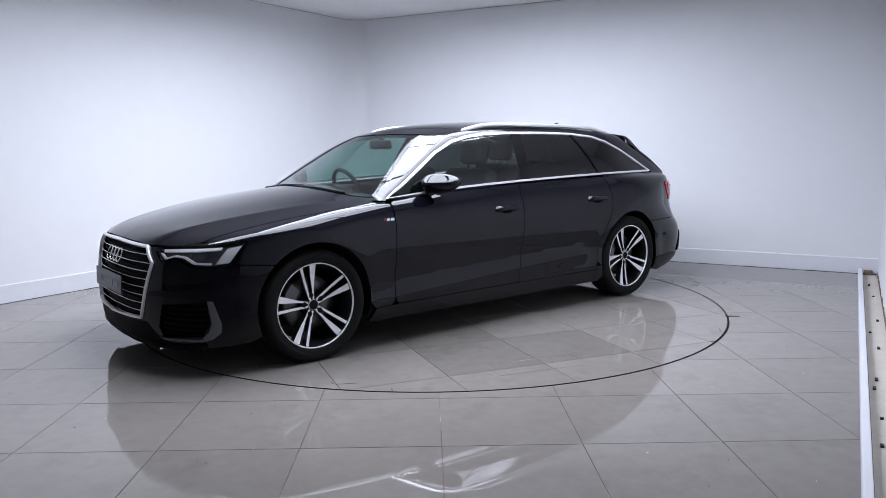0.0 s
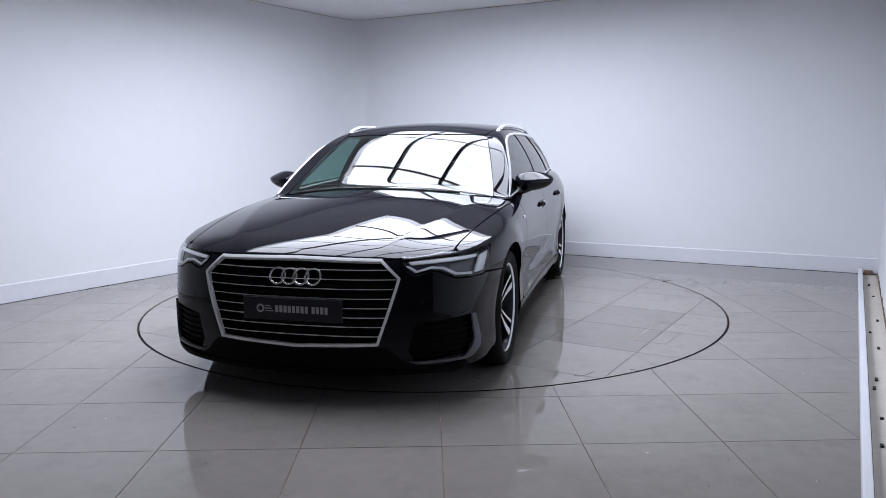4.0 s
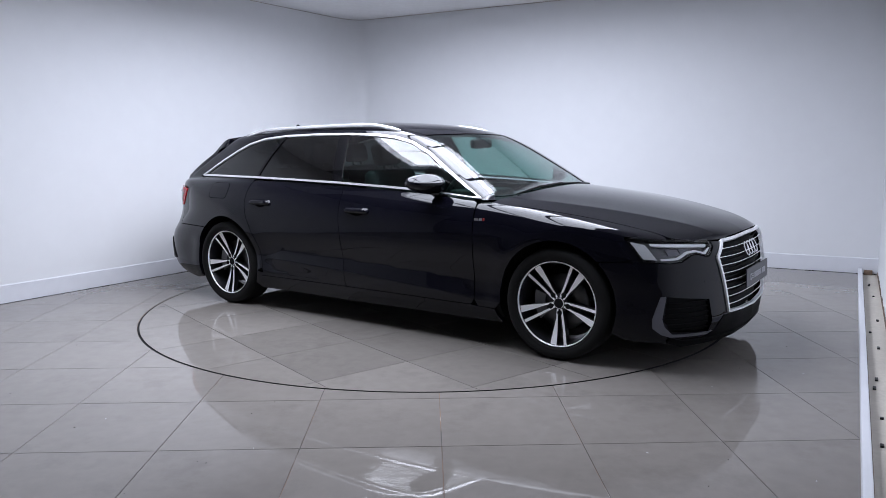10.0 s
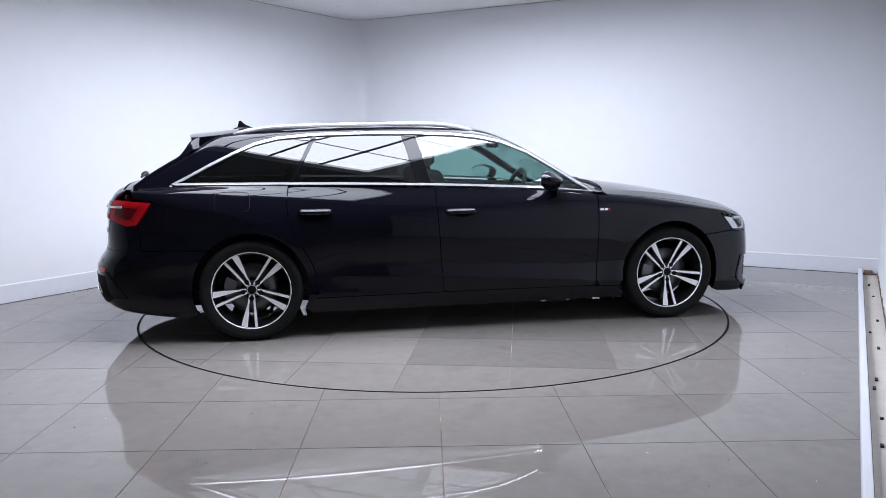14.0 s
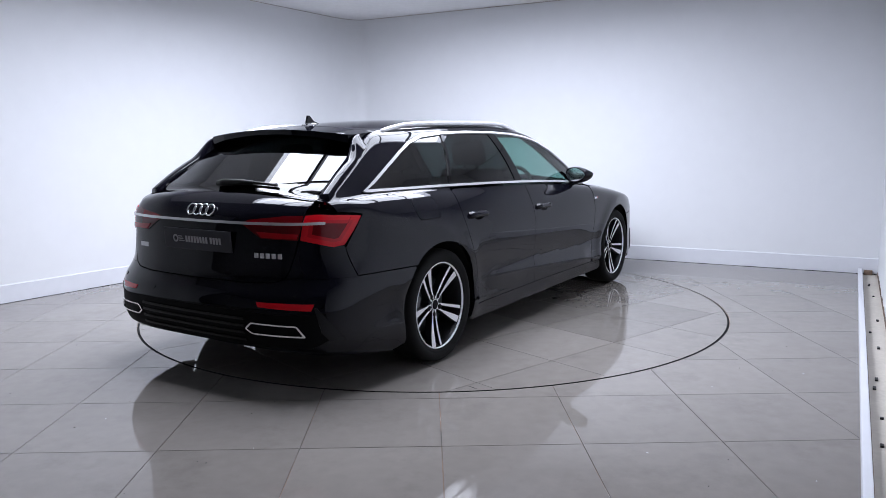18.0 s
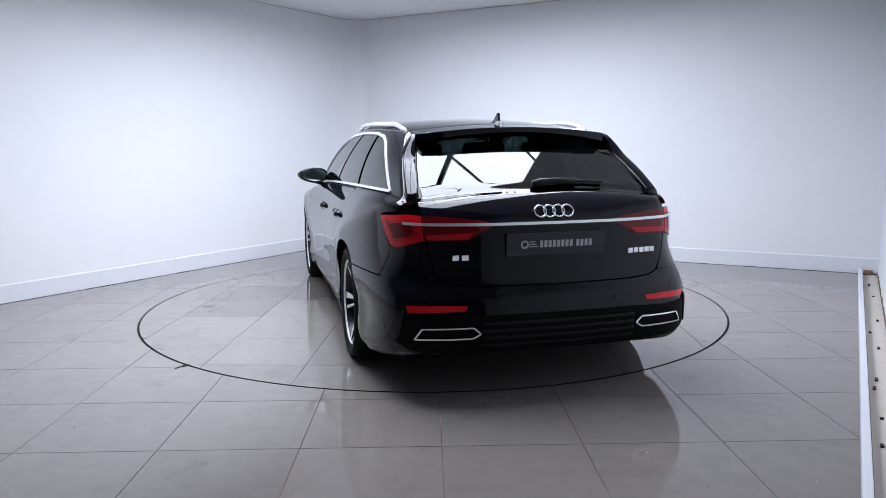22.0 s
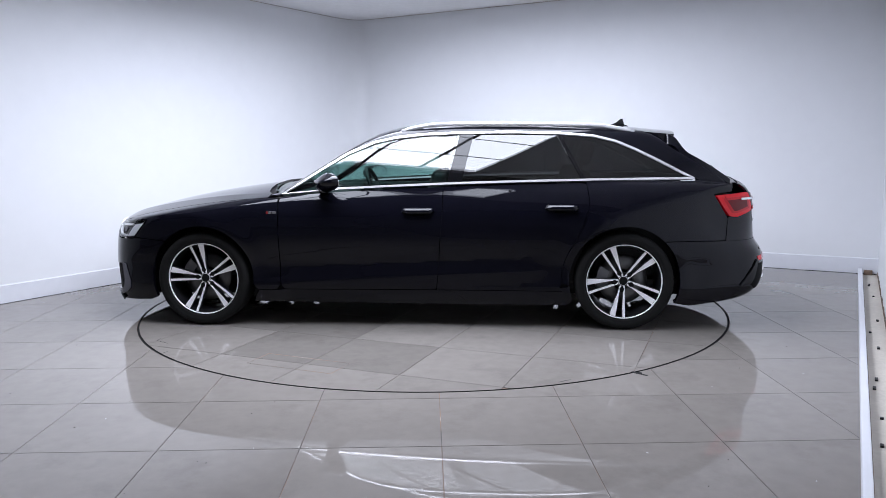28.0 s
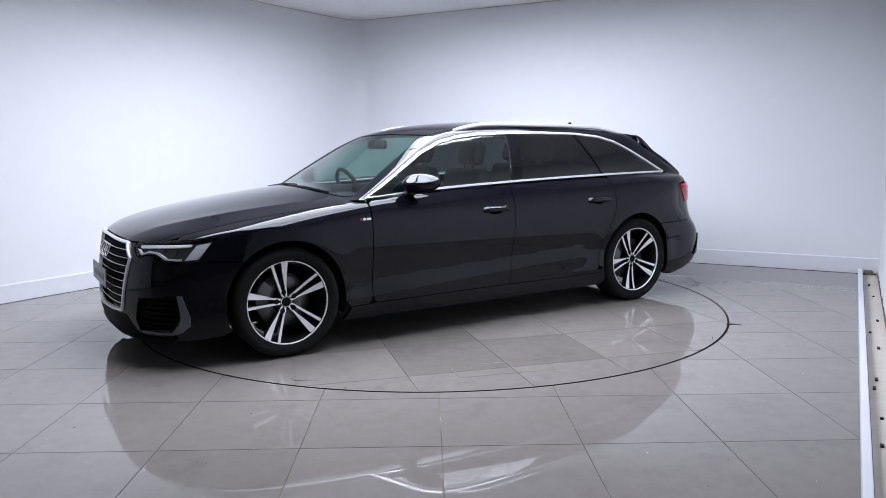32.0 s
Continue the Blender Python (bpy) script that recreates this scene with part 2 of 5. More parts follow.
def fill(loops, step):
    """Triangles over the area between loops, with points inside it."""
    from mathutils import geometry
    pts = np.concatenate(loops)
    edges, k = [], 0
    for lp in loops:
        edges += [(k + i, k + (i + 1) % len(lp)) for i in range(len(lp))]
        k += len(lp)
    if step:
        lo, hi = pts.min(0), pts.max(0)
        gx, gy = np.meshgrid(np.arange(lo[0] + step / 2, hi[0], step), np.arange(lo[1] + step / 2, hi[1], step))
        gx[1::2] += step / 2
        g = np.stack([gx.ravel(), gy.ravel()], -1)
        g = g[inside(loops, g)]
        if len(g):
            far = np.ones(len(g), bool)
            for i in range(0, len(g), 2000):
                d = ((g[i:i + 2000, None] - pts[None]) ** 2).sum(-1).min(1)
                far[i:i + 2000] = d > (0.45 * step) ** 2
            pts = np.concatenate([pts, g[far]])
    v, _, f, *_ = geometry.delaunay_2d_cdt([Vector(p) for p in pts], edges, [], 0, 1e-6)
    v = np.array([tuple(p) for p in v])
    f = np.array([t for t in f if len(t) == 3])
    f = f[inside(loops, v[f].mean(1))]
    a, b, c = v[f[:, 0]], v[f[:, 1]], v[f[:, 2]]
    area = (b[:, 0] - a[:, 0]) * (c[:, 1] - a[:, 1]) - (b[:, 1] - a[:, 1]) * (c[:, 0] - a[:, 0])
    f[area < 0] = f[area < 0][:, ::-1]
    return v, f[np.abs(area) > 1e-9]


def rim_edges(f):
    """Edges that bound the triangles, in their order."""
    seen = {}
    for t in f:
        for i in range(3):
            a, b = int(t[i]), int(t[(i + 1) % 3])
            if (b, a) in seen:
                del seen[(b, a)]
            else:
                seen[(a, b)] = 1
    return list(seen)


# ---- the room ----
def wall_run(name, a, b, side, z1, label, thick=0.15):
    """An upright wall from a to b, its face on that line, its body on the given side."""
    d = Vector((b[0] - a[0], b[1] - a[1]))
    ang, n = math.degrees(math.atan2(d.y, d.x)), d.length
    bm = bmesh.new()
    box(bm, 0, n, min(0, side * thick), max(0, side * thick), -0.05, z1)
    ob = new(name, mesh_of(name, bm, WALL))
    ob.matrix_world = pose(a[0], a[1], 0, 0, 0, ang)
    return tagged(ob, label, "wall", kind="structure")


def skirting(name, a, b, side, label, h=0.15):
    d = Vector((b[0] - a[0], b[1] - a[1]))
    ang, n = math.degrees(math.atan2(d.y, d.x)), d.length
    bm = bmesh.new()
    s = -side
    prism(bm, [(0, 0), (0, h), (s * 0.006, h - 0.001), (s * 0.010, h - 0.006), (s * 0.011, 0)], 0, n, Matrix(((0, 0, 1, 0), (1, 0, 0, 0), (0, 1, 0, 0), (0, 0, 0, 1))))
    ob = new(name, mesh_of(name, bm, SKIRT))
    ob.matrix_world = pose(a[0], a[1], 0.002, 0, 0, ang)
    return tagged(ob, label, "skirting board", kind="structure")


def build_room():
    wall_run("wall_west", LEFT_START, LEFT_END, 1, CEIL, "plain white painted showroom wall")
    wall_run("wall_north", BACK_START, BACK_END, 1, CEIL, "plain white painted showroom back wall")
    # rounded corner between them
    bm = bmesh.new()
    pts = []
    p0, p1 = Vector(LEFT_END), Vector(BACK_START)
    c = Vector((-0.996, 3.834))
    for i in range(25):
        t = i / 24
        pts.append((1 - t) ** 2 * p0 + 2 * t * (1 - t) * c + t * t * p1)
    out = [p + Vector((-0.12, 0.2)) for p in pts]
    prism(bm, [tuple(p) for p in pts] + [tuple(p) for p in out[::-1]], -0.05, CEIL)
    ob = new("wall_corner", mesh_of("wall_corner", bm, WALL, False))
    tagged(ob, "rounded white plastered wall corner", "wall", kind="structure")
    # stained bead where the walls meet the ceiling
    bm = bmesh.new()
    line = [Vector(LEFT_START), *pts, Vector(BACK_END)]
    for a, b in zip(line, line[1:]):
        inward = Vector((b.y - a.y, a.x - b.x)).normalized() * 0.006
        quad = [bm.verts.new((q.x, q.y, z)) for q, z in ((a + inward, CEIL - 0.002), (b + inward, CEIL - 0.002), (b + inward, CEIL - 0.006), (a + inward, CEIL - 0.006))]
        back = [bm.verts.new((v.co.x - inward.x, v.co.y - inward.y, v.co.z)) for v in quad]
        bm.faces.new(quad)
        for i in range(4):
            bm.faces.new((quad[i], back[i], back[(i + 1) % 4], quad[(i + 1) % 4]))
    tagged(new("trim", mesh_of("trim", bm, BEAD)), "thin brown bead under the ceiling edge", "trim", kind="structure")
    skirting("baseboard", LEFT_START, LEFT_END, 1, "white painted skirting board along wall")
    skirting("baseboard", BACK_START, BACK_END, 1, "white painted skirting board along back wall")
    # black strips drawn in for the shadow gap between the skirting and the tiles
    for a, b in ((LEFT_START, LEFT_END), (BACK_START, BACK_END)):
        run = Vector((b[0] - a[0], b[1] - a[1]))
        bm = bmesh.new()
        for i in range(40):
            x0, x1 = run.length * i / 40, run.length * (i + 1) / 40
            box(bm, x0, x1, -0.0145 - 0.001 * random.random(), -0.008, -0.002, 0.0022 + 0.002 * random.random())
        gap = tagged(new("trim", mesh_of("trim", bm, BLACKGAP)), "black strip drawn as the shadow gap under the skirting", "joint", kind="structure")
        gap.matrix_world = pose(a[0], a[1], 0, 0, 0, math.degrees(math.atan2(run.y, run.x)))
    # right wall stands back from the floor edge behind a gully
    d = Vector((KERB_B[0] - KERB_A[0], KERB_B[1] - KERB_A[1])).normalized()
    nrm = Vector((d.y, -d.x)) * -1
    # last metre past the kerb is unseen, added to brighten door reflections
    ra, rb = Vector(KERB_A) + nrm * 0.165 - d * 0.45, Vector(KERB_B) + nrm * 0.165 + d * 1.0
    wall_run("wall_east", tuple(rb), tuple(ra), -1, CEIL, "plain white wall beside the floor gully")
    # unseen hall behind the camera, its walls pale to bounce light back
    bm = bmesh.new()
    for x0, x1, y0, y1 in ((-8.2, -8.0, -9, 5.5), (6.8, 7.0, -9, 5.5), (-8.0, 6.8, -9.2, -9), (-8.0, 6.8, 5.3, 5.5)):
        box(bm, x0, x1, y0, y1, -0.05, CEIL)
    tagged(new("wall_hall", mesh_of("wall_hall", bm, HALL)), "plain grey walls of the unseen hall", "wall", kind="structure")
    # kerb, gully and stains
    ang = math.degrees(math.atan2(d.y, d.x))
    ln = (Vector(KERB_B) - Vector(KERB_A)).length
    side = 1 if Vector((-d.y, d.x)).dot(nrm) > 0 else -1
    bm = bmesh.new()
    box(bm, 0, ln, min(0, side * 0.036), max(0, side * 0.036), -0.02, 0.055, 0.006)
    kerb = tagged(new("kerb", mesh_of("kerb", bm, SKIRT)), "white painted timber upstand along the tile edge", "kerb", kind="structure")
    kerb.matrix_world = pose(KERB_A[0], KERB_A[1], 0, 0, 0, ang)
    bm = bmesh.new()
    box(bm, -0.3, ln, min(side * 0.044, side * 0.164), max(side * 0.044, side * 0.164), -0.05, -0.003)
    gully = tagged(new("gully", mesh_of("gully", bm, CREAM)), "cream screed gully with dark marks", "gully", kind="structure")
    gully.matrix_world = kerb.matrix_world
    bm = bmesh.new()
    for i in range(60):
        x = ln * i / 60
        h = 0.012 + 0.03 * random.random()
        box(bm, x, x + ln / 60, min(side * 0.160, side * 0.1635), max(side * 0.160, side * 0.1635), -0.003, h)
    st = tagged(new("wall_base_stain", mesh_of("wall_base_stain", bm, RUST)), "brown dirt band along the wall foot", "stain", kind="structure")
    st.matrix_world = kerb.matrix_world
    for x in (0.55, 0.62, 1.12, 2.05, 2.45, 2.85, 3.55, 3.72, 4.2, 4.55):
        bm = bmesh.new()
        y = side * random.uniform(0.06, 0.13)
        box(bm, x, x + random.uniform(0.02, 0.05), y - 0.008, y + 0.008, -0.004, 0.006, 0.003)
        bit = tagged(new("floor_fixing", mesh_of("floor_fixing", bm, BLACKPLAST)), "small dark fixing in the cream gully", "fixing", group="fixings in the gully")
        bit.matrix_world = kerb.matrix_world
    bm = bmesh.new()
    for i in range(5):
        x = -0.10 + 0.025 * i
        box(bm, x, x + 0.03, side * 0.05 if side > 0 else -0.12, side * 0.12 if side > 0 else -0.05, -0.003, 0.03 + 0.02 * random.random(), 0.006)
    clump = tagged(new("cable_clump", mesh_of("cable_clump", bm, RUST)), "dark brown clump of cable ends at gully end", "cable")
    clump.matrix_world = kerb.matrix_world

    # ceiling with the rooflight opening
    ca, sa = math.cos(radians(SKY_ANG)), math.sin(radians(SKY_ANG))
    hole = [(SKY_C[0] + ca * u - sa * v, SKY_C[1] + sa * u + ca * v) for u, v in
            ((-SKY_L / 2, -SKY_W / 2), (SKY_L / 2, -SKY_W / 2), (SKY_L / 2, SKY_W / 2), (-SKY_L / 2, SKY_W / 2))]
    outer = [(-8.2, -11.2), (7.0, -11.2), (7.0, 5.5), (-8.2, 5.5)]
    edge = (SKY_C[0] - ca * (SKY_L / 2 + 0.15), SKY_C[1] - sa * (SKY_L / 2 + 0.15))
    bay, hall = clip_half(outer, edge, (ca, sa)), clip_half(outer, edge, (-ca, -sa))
    # ceiling_2 is an unseen dark stretch, added to darken the window reflections
    for name, loops, mt, label in (("ceiling", [bay, hole], CEILM, "pale grey boarded ceiling"), ("ceiling_2", [hall], UNSEENROOF, "unseen dark ceiling that darkens the car's reflections")):
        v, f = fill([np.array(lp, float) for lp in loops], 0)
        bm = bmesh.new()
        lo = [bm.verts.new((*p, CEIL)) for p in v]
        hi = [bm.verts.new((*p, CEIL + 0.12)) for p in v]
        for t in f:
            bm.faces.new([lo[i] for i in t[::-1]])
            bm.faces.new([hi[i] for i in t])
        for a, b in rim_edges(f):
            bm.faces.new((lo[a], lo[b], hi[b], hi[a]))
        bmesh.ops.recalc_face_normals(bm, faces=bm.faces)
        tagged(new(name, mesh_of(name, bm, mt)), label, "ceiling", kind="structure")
    # rooflight: kerb frame, bars, panes
    rl = tagged(new("window_1"), "large glazed rooflight with dark bars", "rooflight", kind="structure")
    rl.matrix_world = pose(SKY_C[0], SKY_C[1], CEIL, 0, 0, SKY_ANG)
    bm = bmesh.new()
    L, W = SKY_L / 2, SKY_W / 2
    for q in ((-L - 0.04, L + 0.04, W, W + 0.04), (-L - 0.04, L + 0.04, -W - 0.04, -W), (-L - 0.04, -L, -W, W), (L, L + 0.04, -W, W)):
        box(bm, *q, 0.121, 0.34)
    part("window_frame", bm, WALL, rl)
    for i in range(1, SKY_NL):
        bm = bmesh.new()
        x = -L + SKY_L * i / SKY_NL
        box(bm, x - 0.009, x + 0.009, -W, W, 0.05, 0.08)
        part("bar", bm, BAR, rl)
    for i in range(1, SKY_NW):
        bm = bmesh.new()
        y = -W + SKY_W * i / SKY_NW
        box(bm, -L, L, y - 0.020, y + 0.020, 0.03, 0.085)
        part("bar", bm, BAR, rl)


def tile_piece(name, loops, parent, z=0.0, mtl=None):
    """One floor tile with a small bevelled edge."""
    v, f = fill([np.asarray(l, float) for l in loops], 0)
    if not len(f):
        return None
    c = v.mean(0)
    bm = bmesh.new()
    top = [bm.verts.new((*(p - c), 0)) for p in v]
    for t in f:
        bm.faces.new([top[i] for i in t])
    for a, b in rim_edges(f):
        d = (v[b] - v[a]) / max(1e-6, np.hypot(*(v[b] - v[a])))
        n = np.array([d[1], -d[0]]) * 0.001
        lo = [bm.verts.new((*(v[i] - c + n), -0.006)) for i in (a, b)]
        bm.faces.new((top[b], top[a], lo[0], lo[1]))
    ob = new(name, mesh_of(name, bm, mtl or TILE))
    ob.parent = parent
    ob.location = (c[0], c[1], z)
    return ob


TILE_S, TILE_PHI, TILE_U, TILE_V = 0.597, 0.44, 0.002, -2.917
DISC_R = 2.223


def ring(r, n=128, c=(0, 0)):
    return np.array([(c[0] + r * math.cos(2 * math.pi * i / n), c[1] + r * math.sin(2 * math.pi * i / n)) for i in range(n)])


def clip_half(poly, p, n):
    """The part of a polygon on the side of p that n points to."""
    out = []
    for a, b in zip(poly, poly[1:] + poly[:1]):
        da, db = (a[0] - p[0]) * n[0] + (a[1] - p[1]) * n[1], (b[0] - p[0]) * n[0] + (b[1] - p[1]) * n[1]
        if da >= 0:
            out.append(a)
        if (da >= 0) != (db >= 0):
            t = da / (da - db)
            out.append((a[0] + t * (b[0] - a[0]), a[1] + t * (b[1] - a[1])))
    return out


def line_norm(a, b):
    d = Vector((b[0] - a[0], b[1] - a[1])).normalized()
    return (d.y, -d.x)


def build_floor():
    bm = bmesh.new()
    for q in ((-8.2, 7.0, -11.2, 5.5),):
        box(bm, *q, -0.2, -0.0045)
    floor = tagged(new("floor", mesh_of("floor", bm, GROUT)), "grey porcelain tiled showroom floor with dark joints", "floor", kind="structure")
    ca, sa = math.cos(radians(TILE_PHI)), math.sin(radians(TILE_PHI))
    g = 0.0022
    kd = Vector((KERB_B[0] - KERB_A[0], KERB_B[1] - KERB_A[1])).normalized()
    cuts = [(LEFT_END, line_norm(LEFT_START, LEFT_END)), (BACK_START, line_norm(BACK_START, BACK_END)), (KERB_A, (kd.y, -kd.x))]
    circle = ring(DISC_R + 0.012)
    full = {}
    for i in range(-12, 12):
        for j in range(-6, 12):
            u0, v0 = TILE_U + i * TILE_S, TILE_V + j * TILE_S
            sq = [(ca * u - sa * v, sa * u + ca * v) for u, v in
                  ((u0 + g, v0 + g), (u0 + TILE_S - g, v0 + g), (u0 + TILE_S - g, v0 + TILE_S - g), (u0 + g, v0 + TILE_S - g))]
            cx, cy = sum(p[0] for p in sq) / 4, sum(p[1] for p in sq) / 4
            if cy < -6.4 or cx < -5.6 or cx > 4.8:
                continue
            poly = sq
            for p, n in cuts:
                poly = clip_half(poly, p, n)
                if len(poly) < 3:
                    break
            if len(poly) < 3:
                continue
            rs = [math.hypot(*p) for p in poly]
            if max(rs) < DISC_R:
                continue
            cut = min(rs) < DISC_R + 0.02 or abs(math.hypot(cx, cy) - DISC_R) < 0.5
            if not cut:
                whole = poly is sq or len(poly) == 4 and all(abs(a[0] - b[0]) + abs(a[1] - b[1]) < 1e-9 for a, b in zip(poly, sq))
                if whole and "m" in full:
                    ob = new("tile", full["m"])
                    ob.parent, ob.location = floor, (cx, cy, 0)
                    continue
                ob = tile_piece("tile", [poly], floor)
                if whole and ob:
                    full["m"] = ob.data
            else:
                tile_cut(poly, circle, False, floor)
    bm = bmesh.new()
    prism(bm, [(-8.2, -11.2), (7.0, -11.2), (7.0, -3.9), (1.55, -3.9), (-0.30, -6.54), (-5.8, -6.54), (-5.8, -3.4), (-8.2, -3.4)], -0.004, -0.001)
    tagged(new("floor_2", mesh_of("floor_2", bm, HALLFLOOR)), "plain dark grey floor of the unseen hall behind", "floor", kind="structure")
    # specks of dirt
    for colour, mt, n in (("dark", BLACKGAP, 44), ("pale", SKIRT, 14)):
        bm = bmesh.new()
        for _ in range(n):
            x, y = random.uniform(-3.4, 2.4), random.uniform(-4.2, -0.4)
            if math.hypot(x, y) < DISC_R + 0.05:
                continue
            r, a = random.uniform(0.001, 0.0036), random.uniform(0, 6.28)
            prism(bm, [(x + r * random.uniform(0.6, 1.6) * math.cos(a + k * 1.05), y + r * random.uniform(0.6, 1.6) * math.sin(a + k * 1.05)) for k in range(6)], 0.0, 0.0012)
        tagged(new("floor_dirt", mesh_of("floor_dirt", bm, mt)), f"{colour} specks of dirt scattered on the tiles", "dirt", kind="stuff")
    return floor


def tile_cut(poly, circle, keep_in, parent, z=0.0, mtl=None):
    """A tile cut at the turntable's rim, kept inside or outside it."""
    from mathutils import geometry
    sq = fine(poly, 0.15)
    pts = np.concatenate([sq, circle])
    n, k = len(sq), len(circle)
    edges = [(i, (i + 1) % n) for i in range(n)] + [(n + i, n + (i + 1) % k) for i in range(k)]
    v, _, f, *_ = geometry.delaunay_2d_cdt([Vector(p) for p in pts], edges, [], 0, 1e-7)
    v = np.array([tuple(p) for p in v])
    f = np.array([t for t in f if len(t) == 3])
    c = v[f].mean(1)
    ok = inside([np.array(poly)], c) & (inside([circle], c) == keep_in)
    f = f[ok]
    if not len(f):
        return
    used = sorted({int(i) for t in f for i in t})
    idx = {o: i for i, o in enumerate(used)}
    v, f = v[used], np.array([[idx[int(i)] for i in t] for t in f])
    a, b, cc = v[f[:, 0]], v[f[:, 1]], v[f[:, 2]]
    ar = (b[:, 0] - a[:, 0]) * (cc[:, 1] - a[:, 1]) - (b[:, 1] - a[:, 1]) * (cc[:, 0] - a[:, 0])
    f[ar < 0] = f[ar < 0][:, ::-1]
    if np.abs(ar).sum() < 0.002:
        return
    mid = v.mean(0)
    bm = bmesh.new()
    top = [bm.verts.new((*(p - mid), 0)) for p in v]
    for t in f:
        bm.faces.new([top[i] for i in t])
    for i, j in rim_edges(f):
        lo = [bm.verts.new((*(v[q] - mid), -0.006)) for q in (i, j)]
        bm.faces.new((top[j], top[i], lo[0], lo[1]))
    ob = new("tile", mesh_of("tile", bm, mtl or TILE))
    ob.parent, ob.location = parent, (mid[0], mid[1], z)
    return ob


DISC_ANG, DISC_U, DISC_V = -17.0, 0.04, 0.06


def build_turntable():
    table = tagged(new("turntable"), "round tiled turntable set flush in the floor", "turntable")
    bm = bmesh.new()
    lathe(bm, [(0.001, -0.0042), (DISC_R - 0.004, -0.0042), (DISC_R - 0.004, -0.012)], 128)
    part("disc", bm, DISCGROUT, table)
    # shade of the open gap round the disc is put in as black lining
    bm = bmesh.new()
    lathe(bm, [(DISC_R + 0.0095, -0.0041), (DISC_R - 0.0035, -0.0041), (DISC_R - 0.0035, 0.0002), (DISC_R - 0.0048, 0.0002)], 160)
    part("edge_trim", bm, BLACKGAP, table, "thin black lining in the gap at the rim")
    ca, sa = math.cos(radians(DISC_ANG)), math.sin(radians(DISC_ANG))
    g = 0.002
    circle = ring(DISC_R - 0.005)
    mesh = None
    for i in range(-5, 5):
        for j in range(-5, 5):
            u0, v0 = DISC_U + i * 0.6, DISC_V + j * 0.6
            sq = [(ca * u - sa * v, sa * u + ca * v) for u, v in
                  ((u0 + g, v0 + g), (u0 + 0.6 - g, v0 + g), (u0 + 0.6 - g, v0 + 0.6 - g), (u0 + g, v0 + 0.6 - g))]
            rs = [math.hypot(*p) for p in sq]
            if min(rs) > DISC_R + 0.3:
                continue
            if max(rs) < DISC_R - 0.01:
                ob = tile_piece("tile", [sq], table) if mesh is None else new("tile", mesh)
                if mesh is not None:
                    if (i, j) == (-1, 2):
                        ob.data = mesh.copy()
                        ob.data.materials[0] = TILE_DARK
                    ob.parent, ob.location = table, (sum(p[0] for p in sq) / 4, sum(p[1] for p in sq) / 4, 0)
                mesh = ob.data
            else:
                tile_cut(sq, circle, True, table, 0.0, TILE_DARK if (i, j) == (-1, 2) else None)
    # access hatch: a tile-filled lid with a dark joint round it
    bm = bmesh.new()
    for q in ((-0.285, 0.285, 0.105, 0.1085), (-0.285, 0.285, -0.1085, -0.105), (-0.285, -0.2815, -0.105, 0.105), (0.2815, 0.285, -0.105, 0.105)):
        box(bm, *q, -0.003, 0.0008)
    hatch = part("hatch_joint", bm, GROUT, table, "dark joint round a small access hatch")
    hatch.matrix_local = pose(0.63, 1.755, 0, 0, 0, -18)
    bm = bmesh.new()
    prism(bm, [(0, 0), (0.05, 0.012), (0.065, -0.01), (0.10, -0.012), (0.10, -0.028), (0.0, -0.022)], -0.003, 0.0009)
    chip = part("rim_chip", bm, BLACKGAP, table, "chipped tile edge at the rim")
    chip.matrix_local = pose(-1.28, 1.80, 0, 0, 0, 145)
    # short open cracks in the tiles near the rim
    for x0, y0, x1, y1 in ((2.166, -0.014, 2.213, 0.024), (1.514, 1.558, 1.535, 1.605), (1.860, 0.733, 1.879, 0.775), (1.705, 1.307, 1.597, 1.372), (1.700, 1.262, 1.705, 1.307), (-1.706, -1.374, -1.690, -1.318), (-0.858, 2.019, -0.927, 1.966)):
        bm = bmesh.new()
        d, w = Vector((x1 - x0, y1 - y0)), 0.0022
        side = Vector((-d.y, d.x)).normalized() * w
        mid = d * 0.5 + side * random.uniform(-0.8, 0.8)
        prism(bm, [tuple(q) for q in (side * 0.4, -side * 0.6, mid - side, d - side * 0.3, d + side * 0.3, mid + side)], -0.003, 0.0007)
        part("tile_crack", bm, BLACKGAP, table).matrix_local = pose(x0, y0, 0)
    return table


